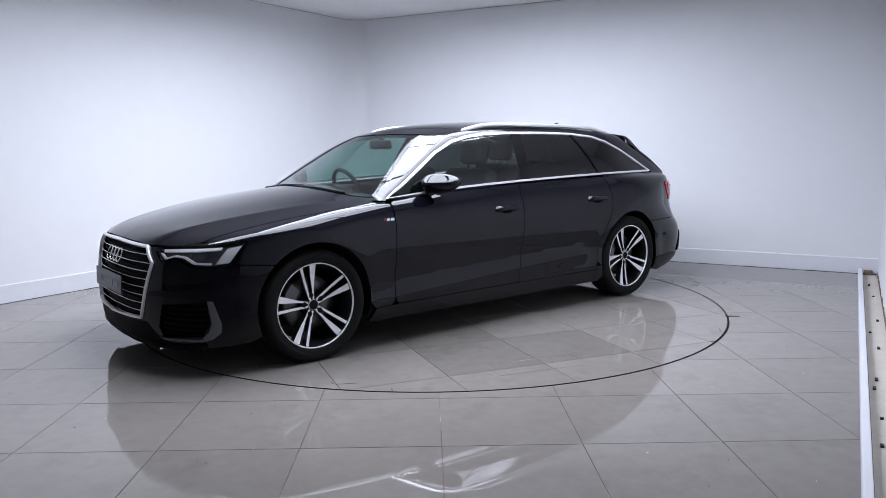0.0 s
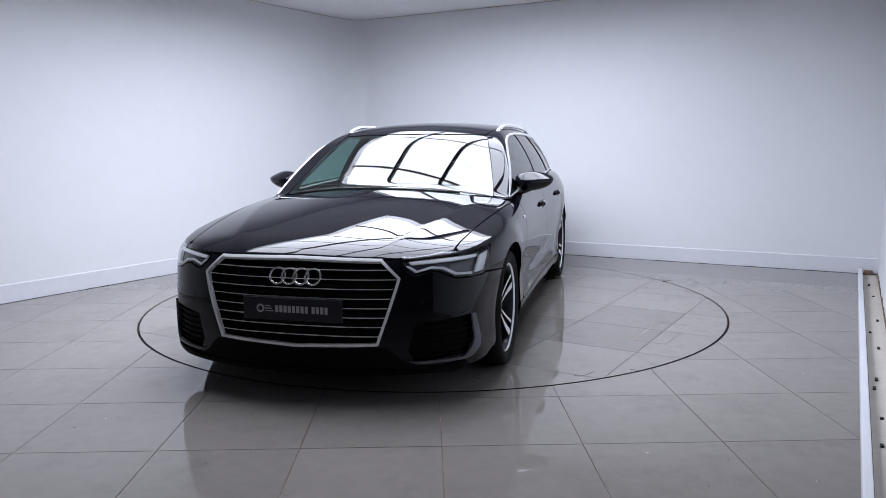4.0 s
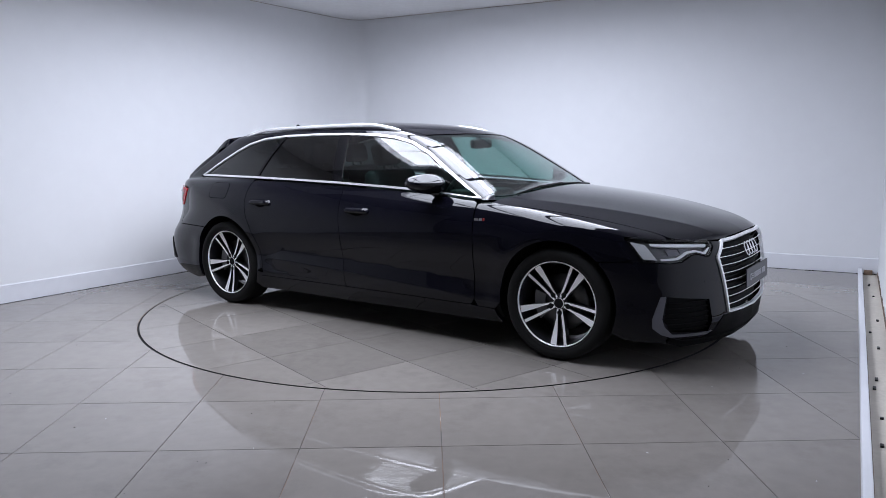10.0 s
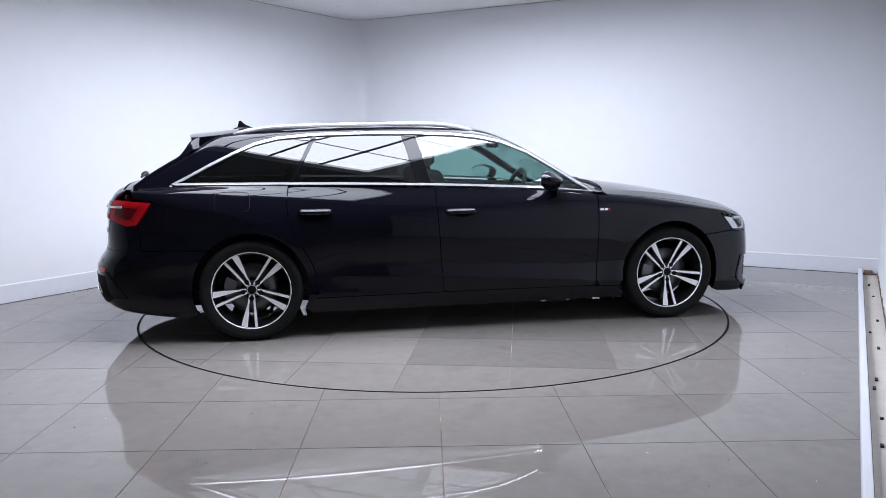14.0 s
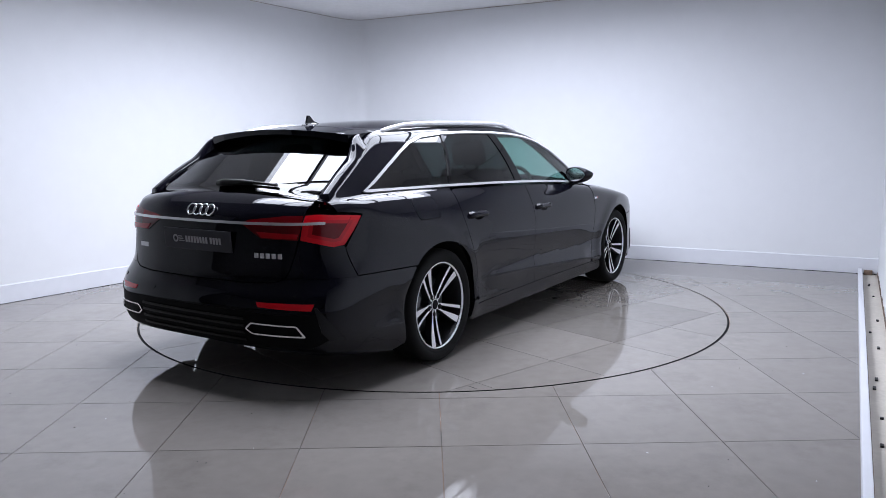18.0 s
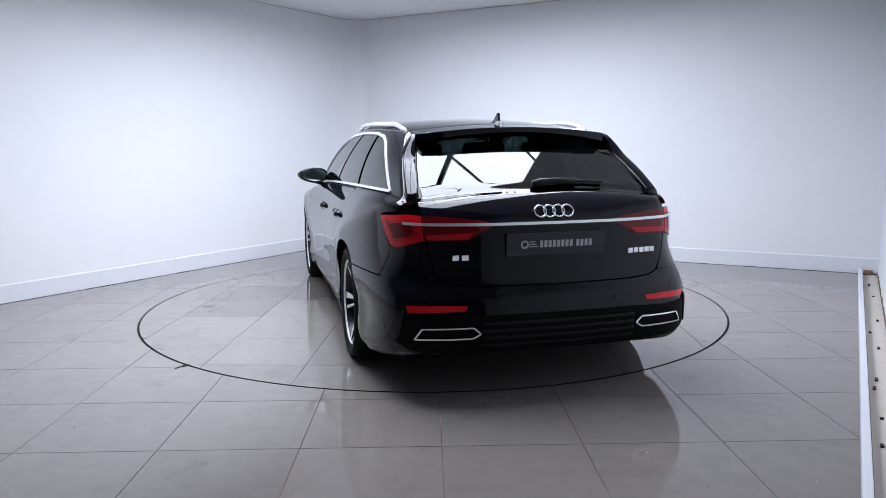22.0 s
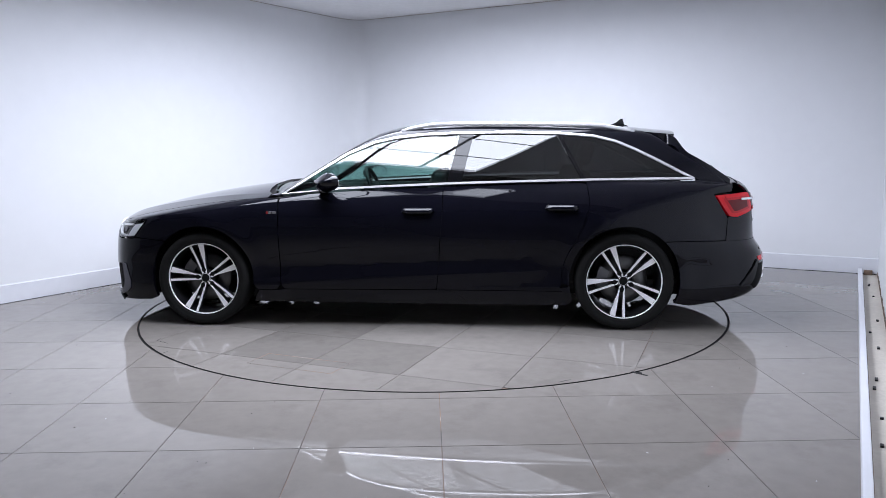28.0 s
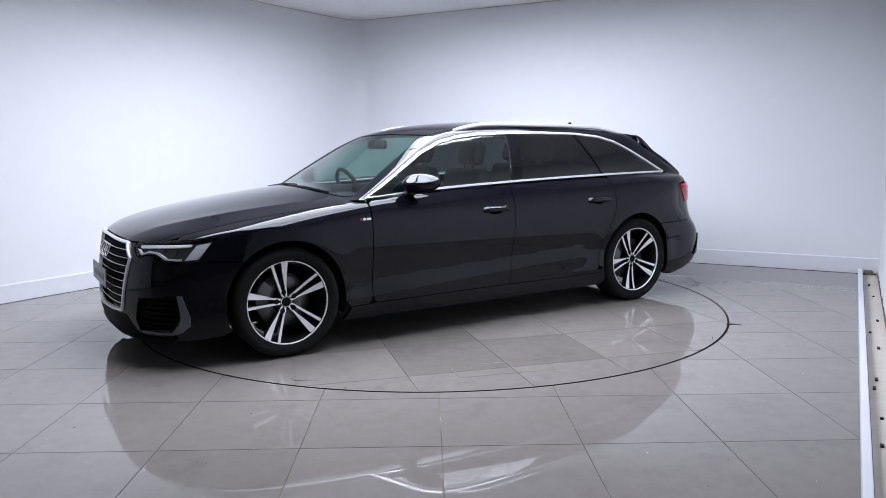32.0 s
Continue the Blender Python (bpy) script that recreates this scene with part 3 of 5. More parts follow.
# ---- the car's skin: one smooth field, positive outside ----
def curve(*keys, soft=0.03):
    """A smooth curve through (x, y) keys that does not overshoot, softened over the given length."""
    k = np.array(sorted(keys), float)
    x, y = k[:, 0], k[:, 1]
    h, d = np.diff(x), np.diff(y) / np.diff(x)
    m = np.zeros(len(x))
    m[0], m[-1] = d[0], d[-1]
    for i in range(1, len(x) - 1):
        if d[i - 1] * d[i] > 0:
            w1, w2 = 2 * h[i] + h[i - 1], h[i] + 2 * h[i - 1]
            m[i] = (w1 + w2) / (w1 / d[i - 1] + w2 / d[i])
    xs = np.linspace(x[0], x[-1], 1500)
    i = np.clip(np.searchsorted(x, xs, "right") - 1, 0, len(x) - 2)
    t = (xs - x[i]) / h[i]
    ys = ((1 + 2 * t) * (1 - t) ** 2 * y[i] + t * (1 - t) ** 2 * h[i] * m[i] + t * t * (3 - 2 * t) * y[i + 1] + t * t * (t - 1) * h[i] * m[i + 1])
    dx = xs[1] - xs[0]
    n = int(4 * soft / dx)
    if n > 1:
        w = np.exp(-0.5 * (np.arange(-n, n + 1) * dx / soft) ** 2)
        k2 = np.arange(1, n + 1)
        pad = np.concatenate([(ys[0] - (ys[1] - ys[0]) * k2)[::-1], ys, ys[-1] + (ys[-1] - ys[-2]) * k2])
        ys = np.convolve(pad, w / w.sum(), "valid")
    return lambda q: np.interp(q, xs, ys)


def poly(degree, *keys):
    """The smoothest curve of that degree near (x, y) keys."""
    k = np.array(keys, float)
    c = np.polyfit(k[:, 0], k[:, 1], degree)
    return lambda q: np.polyval(c, np.clip(q, k[:, 0].min(), k[:, 0].max()))


def smax(a, b, k):
    h = np.maximum(k - np.abs(a - b), 0) / k
    return np.maximum(a, b) + h * h * h * k / 6


def smin(a, b, k):
    return -smax(-a, -b, k)


HALF_W = poly(4, (-2.6, 0.80), (-2.25, 0.872), (-1.9, 0.918), (-1.46, 0.938), (-1.0, 0.932), (0, 0.925), (0.9, 0.925), (1.46, 0.936), (1.8, 0.925), (2.05, 0.905), (2.4, 0.84))
SIDE_LOW = curve((0.08, 0.11), (0.15, 0.055), (0.22, 0.030), (0.29, 0.022), (0.36, 0.027), (0.43, 0.028), (0.52, 0.015), (0.62, 0.002), (0.70, 0.0), (0.85, 0.0), (1.1, 0.0), soft=0.016)


def SIDE_IN(z):
    return SIDE_LOW(z) + 1.32 * np.maximum(0, z - 0.705) ** 2


FRONT_X = curve((0, 2.345), (0.25, 2.335), (0.43, 2.302), (0.52, 2.275), (0.62, 2.235), (0.70, 2.195), (0.78, 2.138), (0.84, 2.078), (0.88, 2.005), (0.91, 1.90), (0.935, 1.72), (0.955, 1.40), (1.0, 0.6), soft=0.03)
FRONT_IN = curve((0.05, 0.22), (0.12, 0.075), (0.17, 0.022), (0.24, 0.004), (0.34, 0.0), (0.45, 0.0), (0.52, 0.004), (0.60, 0.014), (0.65, 0.025), (0.70, 0.045), (0.73, 0.068), (0.76, 0.105), (0.80, 0.165), (0.9, 0.28), (1.1, 0.42), soft=0.012)
REAR_X = curve((0, 2.515), (0.3, 2.508), (0.5, 2.483), (0.64, 2.443), (0.74, 2.39), (0.82, 2.30), (0.88, 2.13), (0.93, 1.82), (0.96, 1.5), soft=0.04)
REAR_IN = curve((0.10, 0.40), (0.17, 0.20), (0.23, 0.06), (0.32, 0.006), (0.44, 0.0), (0.52, 0.014), (0.56, 0.045), (0.60, 0.070), (0.75, 0.084), (0.88, 0.098),
                (0.95, 0.135), (1.02, 0.22), (1.10, 0.40), soft=0.015)
SHOULDER = poly(6, (-2.7, 0.84), (-2.35, 0.945), (-2.1, 0.985), (-1.7, 1.003), (-1.2, 1.004), (-0.25, 0.986), (0.2, 0.970), (0.5, 0.955), (0.8, 0.934), (1.05, 0.912), (1.2, 0.897),
                 (1.4, 0.875), (1.6, 0.847), (1.8, 0.808), (2.0, 0.760), (2.2, 0.702), (2.45, 0.62))


def roof_z(x):
    d = x + 0.5
    return 1.435 - np.where(d > 0, 0.10, 0.045) * d * d


def back_z(x):
    return 1.222 + 0.058 * np.maximum(0, x + 2.25) + 0.545 * (x + 1.906) - 5.0 * np.maximum(0, -2.20 - x) ** 2


def screen_z(x):
    d = x - 0.49
    return 1.252 - 0.56 * d - 0.05 * d * d


SIDE_G = poly(4, (-2.5, 0.64), (-2.2, 0.70), (-1.9, 0.754), (-1.5, 0.792), (-1.0, 0.818), (-0.4, 0.832), (0.2, 0.828), (0.6, 0.812), (1.0, 0.785), (1.3, 0.76))
TUMBLE = poly(3, (0.85, -0.04), (1.0, 0.0), (1.1, 0.044), (1.2, 0.096), (1.28, 0.146), (1.35, 0.20), (1.45, 0.30))
def field(x, y, z):
    y = np.abs(y)
    hub = np.minimum(np.hypot(x - 1.462, z - 0.34), np.hypot(x + 1.462, z - 0.34))
    flare = 0.010 * np.exp(-((hub - 0.39) / 0.075) ** 2) * (z > 0.2)
    crease = np.maximum(0, 1 - np.sqrt((z - (0.365 - 0.05 * x)) ** 2 + 0.018 ** 2) / 0.095)
    side = y - (HALF_W(x) - SIDE_IN(z) + flare + 0.015 * crease * np.exp(-(np.maximum(0, np.abs(x + 0.05) - 0.75) / 0.13) ** 2))
    step = lambda q: (lambda t: t * t * (3 - 2 * t))(np.clip(q, 0, 1))
    side = side + 0.022 * step((-x - 1.6) / 0.5) * step((z - 0.70) / 0.20)
    front = x - (FRONT_X(y) - FRONT_IN(z))
    rear = -x - (REAR_X(y) - REAR_IN(z)) + 0.075 * np.clip((y - 0.60) / 0.16, 0, 1.4) ** 2 * step((z - 0.55) / 0.2)
    off = y - (0.70 - 0.10 * (x - 1.0) - 0.12 * (x - 1.0) ** 2)
    ridge = 0.009 * np.exp(-np.sqrt(off * off + 0.010 ** 2) / 0.10) / (1 + np.exp(-(x - 1.2) / 0.06))
    top = z - (SHOULDER(x) + 0.066 * (1 - (y / 0.75) ** 2) + ridge)
    low = smax(smax(side, top, 0.07 + 0.02 * step((x - 0.9) / 0.4)), smax(front, rear, 0.01), 0.05 + 0.05 * step((x - 1.6) / 0.3))
    gside = (y - (SIDE_G(x) - TUMBLE(z) - 0.09 * step((-x - 1.45) / 0.6) * np.maximum(0, z - 1.0))) * 0.9
    xf = x + np.where(x > -0.3, 0.135, -0.14) * y * y * np.clip(np.abs(x + 0.3) / 0.6, 0, 1)
    crown2 = 0.042 * (y / 0.6) ** 2
    roof = smax(z - roof_z(xf) + crown2, (z - screen_z(xf) + 0.4 * crown2) * 0.87, 0.10)
    back = (z - (back_z(x - 0.22 * y * y) - 0.012 * (y / 0.6) ** 2)) * 0.88
    green = smax(smax(roof, back, 0.04), gside, 0.07 - 0.035 * step((x - 0.05) / 0.4) - 0.035 * step((-1.45 - x) / 0.4))
    return smin(low, smax(green, 0.86 - z, 0.03), 0.03)


def grad(p):
    e = 1e-3
    g = np.stack([field(*(p + e * np.eye(3)[i]).T) - field(*(p - e * np.eye(3)[i]).T) for i in range(3)], -1)
    return g / np.maximum(np.linalg.norm(g, axis=1), 1e-9)[:, None]


def cast(o, d, reach):
    """First point of each ray on the skin."""
    n = 56
    ts = np.linspace(0, reach, n)
    lo, hi = np.zeros(len(o)), np.full(len(o), reach)
    done = np.zeros(len(o), bool)
    best, bt = np.full(len(o), 9.0), np.zeros(len(o))
    for a, b in zip(ts, ts[1:]):
        f = field(*(o + d * b).T)
        new_hit = (f < 0) & ~done
        lo[new_hit], hi[new_hit] = a, b
        done |= new_hit
        near = np.abs(f) < best
        best[near], bt[near] = np.abs(f)[near], b
    for _ in range(22):
        m = (lo + hi) / 2
        neg = field(*(o + d * m[:, None]).T) < 0
        hi, lo = np.where(neg, m, hi), np.where(neg, lo, m)
    t = np.where(done, (lo + hi) / 2, bt)
    return o + d * t[:, None]


def lift(view, q):
    """Points of a drawing (side: x, z; top: x, y; front and rear: azimuth, z) put on the skin, on the car's left half."""
    q = np.asarray(q, float)
    n, zero = len(q), np.zeros(len(q))
    if view == "side":
        return cast(np.stack([q[:, 0], zero + 1.25, q[:, 1]], -1), np.tile([0, -1.0, 0], (n, 1)), 1.25)
    if view == "top":
        return cast(np.stack([q[:, 0], q[:, 1], zero + 1.7], -1), np.tile([0, 0, -1.0], (n, 1)), 1.2)
    if view == "slant":
        h = math.sqrt(0.5)
        return cast(np.stack([q[:, 0], zero + 1.1, math.sqrt(2) * q[:, 1] + 1.1], -1), np.tile([0, -h, -h], (n, 1)), 1.55)
    if view == "ahead":
        return cast(np.stack([zero + 2.7, q[:, 0], q[:, 1]], -1), np.tile([-1.0, 0, 0], (n, 1)), 1.6)
    if view == "behind":
        return cast(np.stack([zero - 2.8, q[:, 0], q[:, 1]], -1), np.tile([1.0, 0, 0], (n, 1)), 1.6)
    s = 1.0 if view == "front" else -1.0
    c, sn = np.cos(q[:, 0]), np.sin(q[:, 0])
    o = np.stack([s * (AXIS + 1.6 * c), 1.6 * sn, q[:, 1]], -1)
    return cast(o, np.stack([-s * c, -sn, zero], -1), 1.5)


AXIS = 1.25


def drop(view, p):
    """The drawing's coordinates of points in space."""
    if view == "side":
        return p[:, [0, 2]]
    if view == "top":
        return p[:, [0, 1]]
    if view == "slant":
        return np.stack([p[:, 0], (p[:, 2] - p[:, 1]) * math.sqrt(0.5)], -1)
    s = 1.0 if view == "front" else -1.0
    return np.stack([np.arctan2(p[:, 1], s * p[:, 0] - AXIS), p[:, 2]], -1)


def as_view(view, src, pts, dense=False):
    """Redraws points of one drawing in another. dense: with points between them."""
    pts = np.asarray(pts, float)
    if dense:
        out = []
        for a, b in zip(pts, pts[1:]):
            n = max(1, int(np.hypot(*(b - a)) / 0.02))
            out += [a + (b - a) * i / n for i in range(n)]
        pts = np.array(out + [pts[-1]])
    return drop(view, lift(src, pts))


def panel(name, loops, view, material, parent, off=0.0, thick=0.014, step=0.03, sides=(1, -1), label="", both=False):
    """A shell piece cut from the skin. both: its drawing covers the two halves."""
    loops = [fine(l, step * 0.55) for l in loops]
    v, f = fill(loops, step)
    p = lift(view, v)
    nrm = grad(p)
    p = p + nrm * off
    rim = rim_edges(f)
    lo = p - nrm * thick
    made = []
    cross = np.cross(p[f[:, 1]] - p[f[:, 0]], p[f[:, 2]] - p[f[:, 0]])
    flip = (np.einsum("ij,ij->i", cross, nrm[f[:, 0]])).sum() < 0
    for s in ((1,) if both else sides):
        sc = np.array([1, s, 1])
        n = len(p)
        ids = sorted({i for e in rim for i in e})
        at = {o: n + k for k, o in enumerate(ids)}
        at2 = {o: n + len(ids) + k for k, o in enumerate(ids)}
        verts = np.concatenate([p, p[ids], lo[ids]]) * sc
        faces = [tuple(int(i) for i in t) for t in f] + [(at[b], at[a], at2[a], at2[b]) for a, b in rim]
        if flip != (s < 0):
            faces = [q[::-1] for q in faces]
        me = bpy.data.meshes.new(name)
        me.from_pydata(verts.tolist(), [], faces)
        me.polygons.foreach_set("use_smooth", [k < len(f) for k in range(len(faces))])
        me.materials.append(material)
        me.update()
        nv = np.concatenate([nrm * sc, np.zeros((2 * len(ids), 3))])
        me.normals_split_custom_set_from_vertices(nv.tolist())
        ob = new(name, me)
        ob.parent = parent
        if label:
            tagged(ob, label)
        made.append(ob)
    return made


def arc(cx, cz, r, a0, a1, n=24):
    return [(cx + r * math.cos(radians(a0 + (a1 - a0) * i / n)), cz + r * math.sin(radians(a0 + (a1 - a0) * i / n))) for i in range(n + 1)]


def offset_loop(lp, d):
    """A closed loop moved inward by d."""
    lp = np.asarray(lp, float)
    a, b = np.roll(lp, 1, 0), np.roll(lp, -1, 0)
    e1, e2 = lp - a, b - lp
    e1 /= np.maximum(np.linalg.norm(e1, axis=1), 1e-9)[:, None]
    e2 /= np.maximum(np.linalg.norm(e2, axis=1), 1e-9)[:, None]
    n1, n2 = np.stack([-e1[:, 1], e1[:, 0]], -1), np.stack([-e2[:, 1], e2[:, 0]], -1)
    area = (lp[:, 0] * b[:, 1] - b[:, 0] * lp[:, 1]).sum()
    m = n1 + n2
    m /= np.maximum((m * m).sum(1) / 2, 0.5)[:, None]
    return lp + m * d * (1 if area > 0 else -1)


def rounded(pts, r, n=5):
    """A polygon with its corners rounded."""
    pts = [Vector(p) for p in pts]
    out = []
    for i, p in enumerate(pts):
        a, b = pts[i - 1] - p, pts[(i + 1) % len(pts)] - p
        k = min(r, a.length * 0.45, b.length * 0.45)
        q0, q1 = p + a.normalized() * k, p + b.normalized() * k
        for j in range(n + 1):
            t = j / n
            out.append(tuple((1 - t) ** 2 * q0 + 2 * t * (1 - t) * p + t * t * q1))
    return out


# ---- outlines, in the side drawing ----
HUB_F, HUB_R, HUB_Z, ARCH, WHEEL_Z = 1.462, -1.462, 0.34, 0.369, 0.3315
DLO = [(-1.945, 1.018), (-1.86, 1.062), (-1.69, 1.152), (-1.55, 1.222), (-1.42, 1.278), (-1.27, 1.316), (-1.02, 1.338), (-0.7, 1.346), (-0.35, 1.345), (-0.08, 1.335), (0.1, 1.316),
       (0.26, 1.282), (0.44, 1.207), (0.62, 1.098), (0.78, 0.998), (0.90, 0.922), (0.5, 0.953), (0.1, 0.972), (-0.3, 0.987), (-0.8, 1.000), (-1.3, 1.008), (-1.7, 1.010), (-1.92, 1.010)]
BELT = curve((-2.0, 1.006), (-1.3, 1.004), (-0.8, 0.996), (-0.3, 0.983), (0.1, 0.968), (0.5, 0.949), (0.9, 0.918))
SILL = 0.265
BOTTOM = curve((-1.1, 0.165), (0, 0.165), (1.1, 0.160))
G = 0.0025  # half of a panel gap


def hood_edge(x):
    return 0.850 - 0.095 * (x - 1.0) - 0.02 * max(0.0, x - 1.4)


def build_body(car):
    # dark inner shell behind the gaps
    inner = [(-2.30, 0.20), *arc(HUB_R, HUB_Z, ARCH + 0.012, 200, -22, 20), (-1.0, 0.2), (1.0, 0.2), *arc(HUB_F, HUB_Z, ARCH + 0.012, 202, -20, 20), (2.0, 0.2), (2.05, 0.6),
             (1.9, 0.78), (1.3, 0.86), (0.9, 0.87), (0.0, 0.95), (-1.0, 0.98), (-2.0, 0.98), (-2.25, 0.9)]
    panel("inner_shell", [inner], "side", BLACKGAP, car, off=-0.022, thick=0.003, step=0.08)

    # front wing
    xs = np.linspace(0.99, 2.03, 24)
    top = as_view("slant", "top", [(x, hood_edge(x) + 2 * G) for x in xs])
    ahead = as_view("slant", "side", [(0.905, 0.30), *[(0.905, z) for z in (0.4, 0.6, 0.8)], (0.912, 0.895)], True)
    tip = as_view("slant", "top", [(2.055, 0.766), (2.00, 0.812), (1.955, 0.842), (1.905, 0.864)])
    below = as_view("slant", "side", [(1.858, 0.750), (1.862, 0.738), (1.953, 0.630), (1.90, 0.622), (1.735, 0.607),
            *arc(HUB_F, HUB_Z, ARCH, 46, 186, 30), (1.06, 0.262), (0.93, 0.262)], True)
    panel("front_wing", [np.concatenate([ahead, top, tip, below])], "slant", PAINT, car, step=0.014)
    # doors
    fd = rounded([(0.899, 0.30), (0.899, 0.90), *[(x, float(BELT(x)) - 0.012) for x in np.linspace(0.86, -0.20, 12)], (-0.236, 0.975), (-0.232, 0.80), (-0.205, 0.45), (-0.19, SILL + G), (0.88, SILL + G)], 0.02)
    doors = panel("front_door", [fd], "side", PAINT, car, step=0.017)
    rd = [(-0.241, 0.973), *[(x, float(BELT(x)) - 0.012) for x in np.linspace(-0.28, -1.17, 10)], (-1.205, 0.985), (-1.218, 0.90), (-1.214, 0.82), (-1.185, 0.72), (-1.14, 0.635),
          *arc(HUB_R, HUB_Z, ARCH + 0.055, 38, -2, 10), (-1.03, SILL + 0.03), (-1.05, SILL + G), (-0.195, SILL + G), (-0.21, 0.45), (-0.237, 0.80)]
    doors += panel("rear_door", [rd], "side", PAINT, car, step=0.017)
    # sill under the doors
    sill = [(1.10, 0.175), (1.055, 0.256), (0.92, 0.258), (0.88, SILL - G), (-1.05, SILL - G), (-1.024, SILL + 0.02), *arc(HUB_R, HUB_Z, ARCH + 0.0, -6, -22, 4), (-1.08, 0.165), (0, 0.162)]
    panel("side_sill", [sill], "side", PAINT, car, thick=0.03)
    # rear quarter with the roof side and windscreen pillar
    ws_side = [(0.93, 0.719), (0.80, 0.692), (0.60, 0.640), (0.40, 0.582), (0.262, 0.540)]
    roof_side = [(0.12, 0.562), (-0.1, 0.578), (-0.5, 0.592), (-1.0, 0.586), (-1.4, 0.566), (-1.66, 0.544), (-1.735, 0.542)]
    rail = as_view("slant", "top", (ws_side + roof_side)[::-1], True)
    quarter = as_view("slant", "side", [(0.985, 0.915), (0.91, 0.914), *[(x, z + 0.0035) for x, z in DLO[14::-1]], (-1.97, 1.008),
               (-1.93, 1.0015), *[(x, float(BELT(x)) - 0.002) for x in (-1.7, -1.5, -1.3, -1.21)], (-1.223, 0.90), (-1.219, 0.82), (-1.19, 0.72), (-1.145, 0.632),
               *arc(HUB_R, HUB_Z, ARCH + 0.05, 38, 34, 2), *arc(HUB_R, HUB_Z, ARCH, 36, 134, 20), (-1.735, 0.608), (-1.95, 0.610), (-2.13, 0.608), (-2.155, 0.75), (-2.05, 0.912), (-2.10, 0.922),
               (-2.18, 0.93), (-2.20, 0.98), (-2.14, 1.035), (-2.02, 1.105), (-1.88, 1.185), (-1.80, 1.23), (-1.76, 1.26)], True)
    panel("side_frame", [np.concatenate([quarter, rail])], "slant", PAINT, car, step=0.016)
    # rear arch front lip between the door and the wheel
    lip = [*arc(HUB_R, HUB_Z, ARCH, 36, -6, 14), *arc(HUB_R, HUB_Z, ARCH + 0.050, -2, 36, 14)]
    panel("arch_lip", [lip], "side", PAINT, car)

    # bonnet and windscreen base, drawn from above on both halves
    xs = np.linspace(0.992, 2.055, 26)
    left = [(x, hood_edge(x) - G) for x in xs]
    nose = [(2.10, 0.698), (2.15, 0.638), (2.205, 0.522), (2.236, 0.44), (2.252, 0.36), (2.265, 0.2), (2.270, 0.0)]
    half = left + nose
    rear_edge = [(1.105, 0.0), (1.10, 0.25), (1.07, 0.5), (1.035, 0.66), (0.995, 0.738)]
    hood = half + [(x, -y) for x, y in half[-2::-1]] + [(x, -y) for x, y in rear_edge[::-1]] + rear_edge[1:]
    panel("bonnet", [hood], "top", PAINT, car, both=True, step=0.02, label="long black bonnet with raised side creases")
    # windscreen, roof and roof-side mouldings
    ws_half = [(0.33, 0.0), (0.32, 0.25), (0.285, 0.45), (0.262, 0.535), (0.40, 0.578), (0.60, 0.636), (0.80, 0.688), (0.93, 0.715), (1.0, 0.62), (1.06, 0.40), (1.085, 0.0)]
    ws = ws_half + [(x, -y) for x, y in ws_half[-2:0:-1]]
    panel("windscreen", [ws], "top", CLEAR, car, off=-0.004, thick=0.004, both=True, step=0.014, label="raked green-tinted windscreen")
    dark = offset_loop(ws, 0.03)
    panel("windscreen_border", [np.array(ws), dark], "top", GLOSSBLACK, car, off=-0.008, thick=0.002, both=True)
    rf = [(0.322, 0.0), (0.312, 0.25), (0.277, 0.45), (0.254, 0.532), (0.12, 0.556), (-0.1, 0.572), (-0.5, 0.586), (-1.0, 0.580), (-1.4, 0.560), (-1.66, 0.538), (-1.68, 0.3), (-1.69, 0.0)]
    rfull = rf + [(x, -y) for x, y in rf[-2:0:-1]]
    panel("roof", [rfull], "top", PAINT, car, both=True)
    cow = [(1.09, 0.0), (1.06, 0.42), (1.0, 0.64), (0.955, 0.72), (1.02, 0.735), (1.06, 0.66), (1.10, 0.4), (1.125, 0.0)]
    cfull = cow[:4] + cow[4:] + [(x, -y) for x, y in cow[-2:3:-1]] + [(x, -y) for x, y in cow[3:0:-1]]
    panel("cowl_panel", [cfull], "top", BLACKPLAST, car, off=-0.02, both=True)
    return doors


def build_glass(car):
    ring_in = offset_loop(DLO, 0.0145)
    ch = panel("window_trim", [np.array(DLO), ring_in], "side", BRIGHT, car, off=0.004, thick=0.012, step=0.02, label="bright chrome window surround")
    inner = np.array(ring_in)
    # division lines through the opening: front pillar, middle pillar, rear door edge
    def cut(poly, xa, za, xb, zb, keep_front):
        n = (zb - za, -(xb - xa))
        s = 1 if (n[0] > 0) == keep_front else -1
        return clip_half([tuple(p) for p in poly], (xa, za), (s * n[0], s * n[1]))
    f = cut(inner, -0.265, 1.0, -0.345, 1.33, True)
    panel("front_window", [f], "side", CLEAR, car, off=-0.006, thick=0.004, label="green-tinted front side window")
    b = cut(cut(inner, -0.265, 1.0, -0.345, 1.33, False), -0.36, 1.0, -0.44, 1.33, True)
    panel("middle_pillar", [b], "side", GLOSSBLACK, car, off=-0.002)
    r = cut(cut(inner, -0.36, 1.0, -0.44, 1.33, False), -1.185, 1.0, -1.01, 1.33, True)
    panel("rear_window", [r], "side", PRIVACY, car, off=-0.006, thick=0.004, label="dark privacy glass rear side window")
    d = cut(cut(inner, -1.185, 1.0, -1.01, 1.33, False), -1.21, 1.0, -1.035, 1.33, True)
    panel("rear_pillar", [d], "side", GLOSSBLACK, car, off=0.0)
    q = cut(inner, -1.21, 1.0, -1.035, 1.33, False)
    panel("quarter_window", [q], "side", PRIVACY, car, off=-0.006, thick=0.004, label="dark privacy glass quarter window")


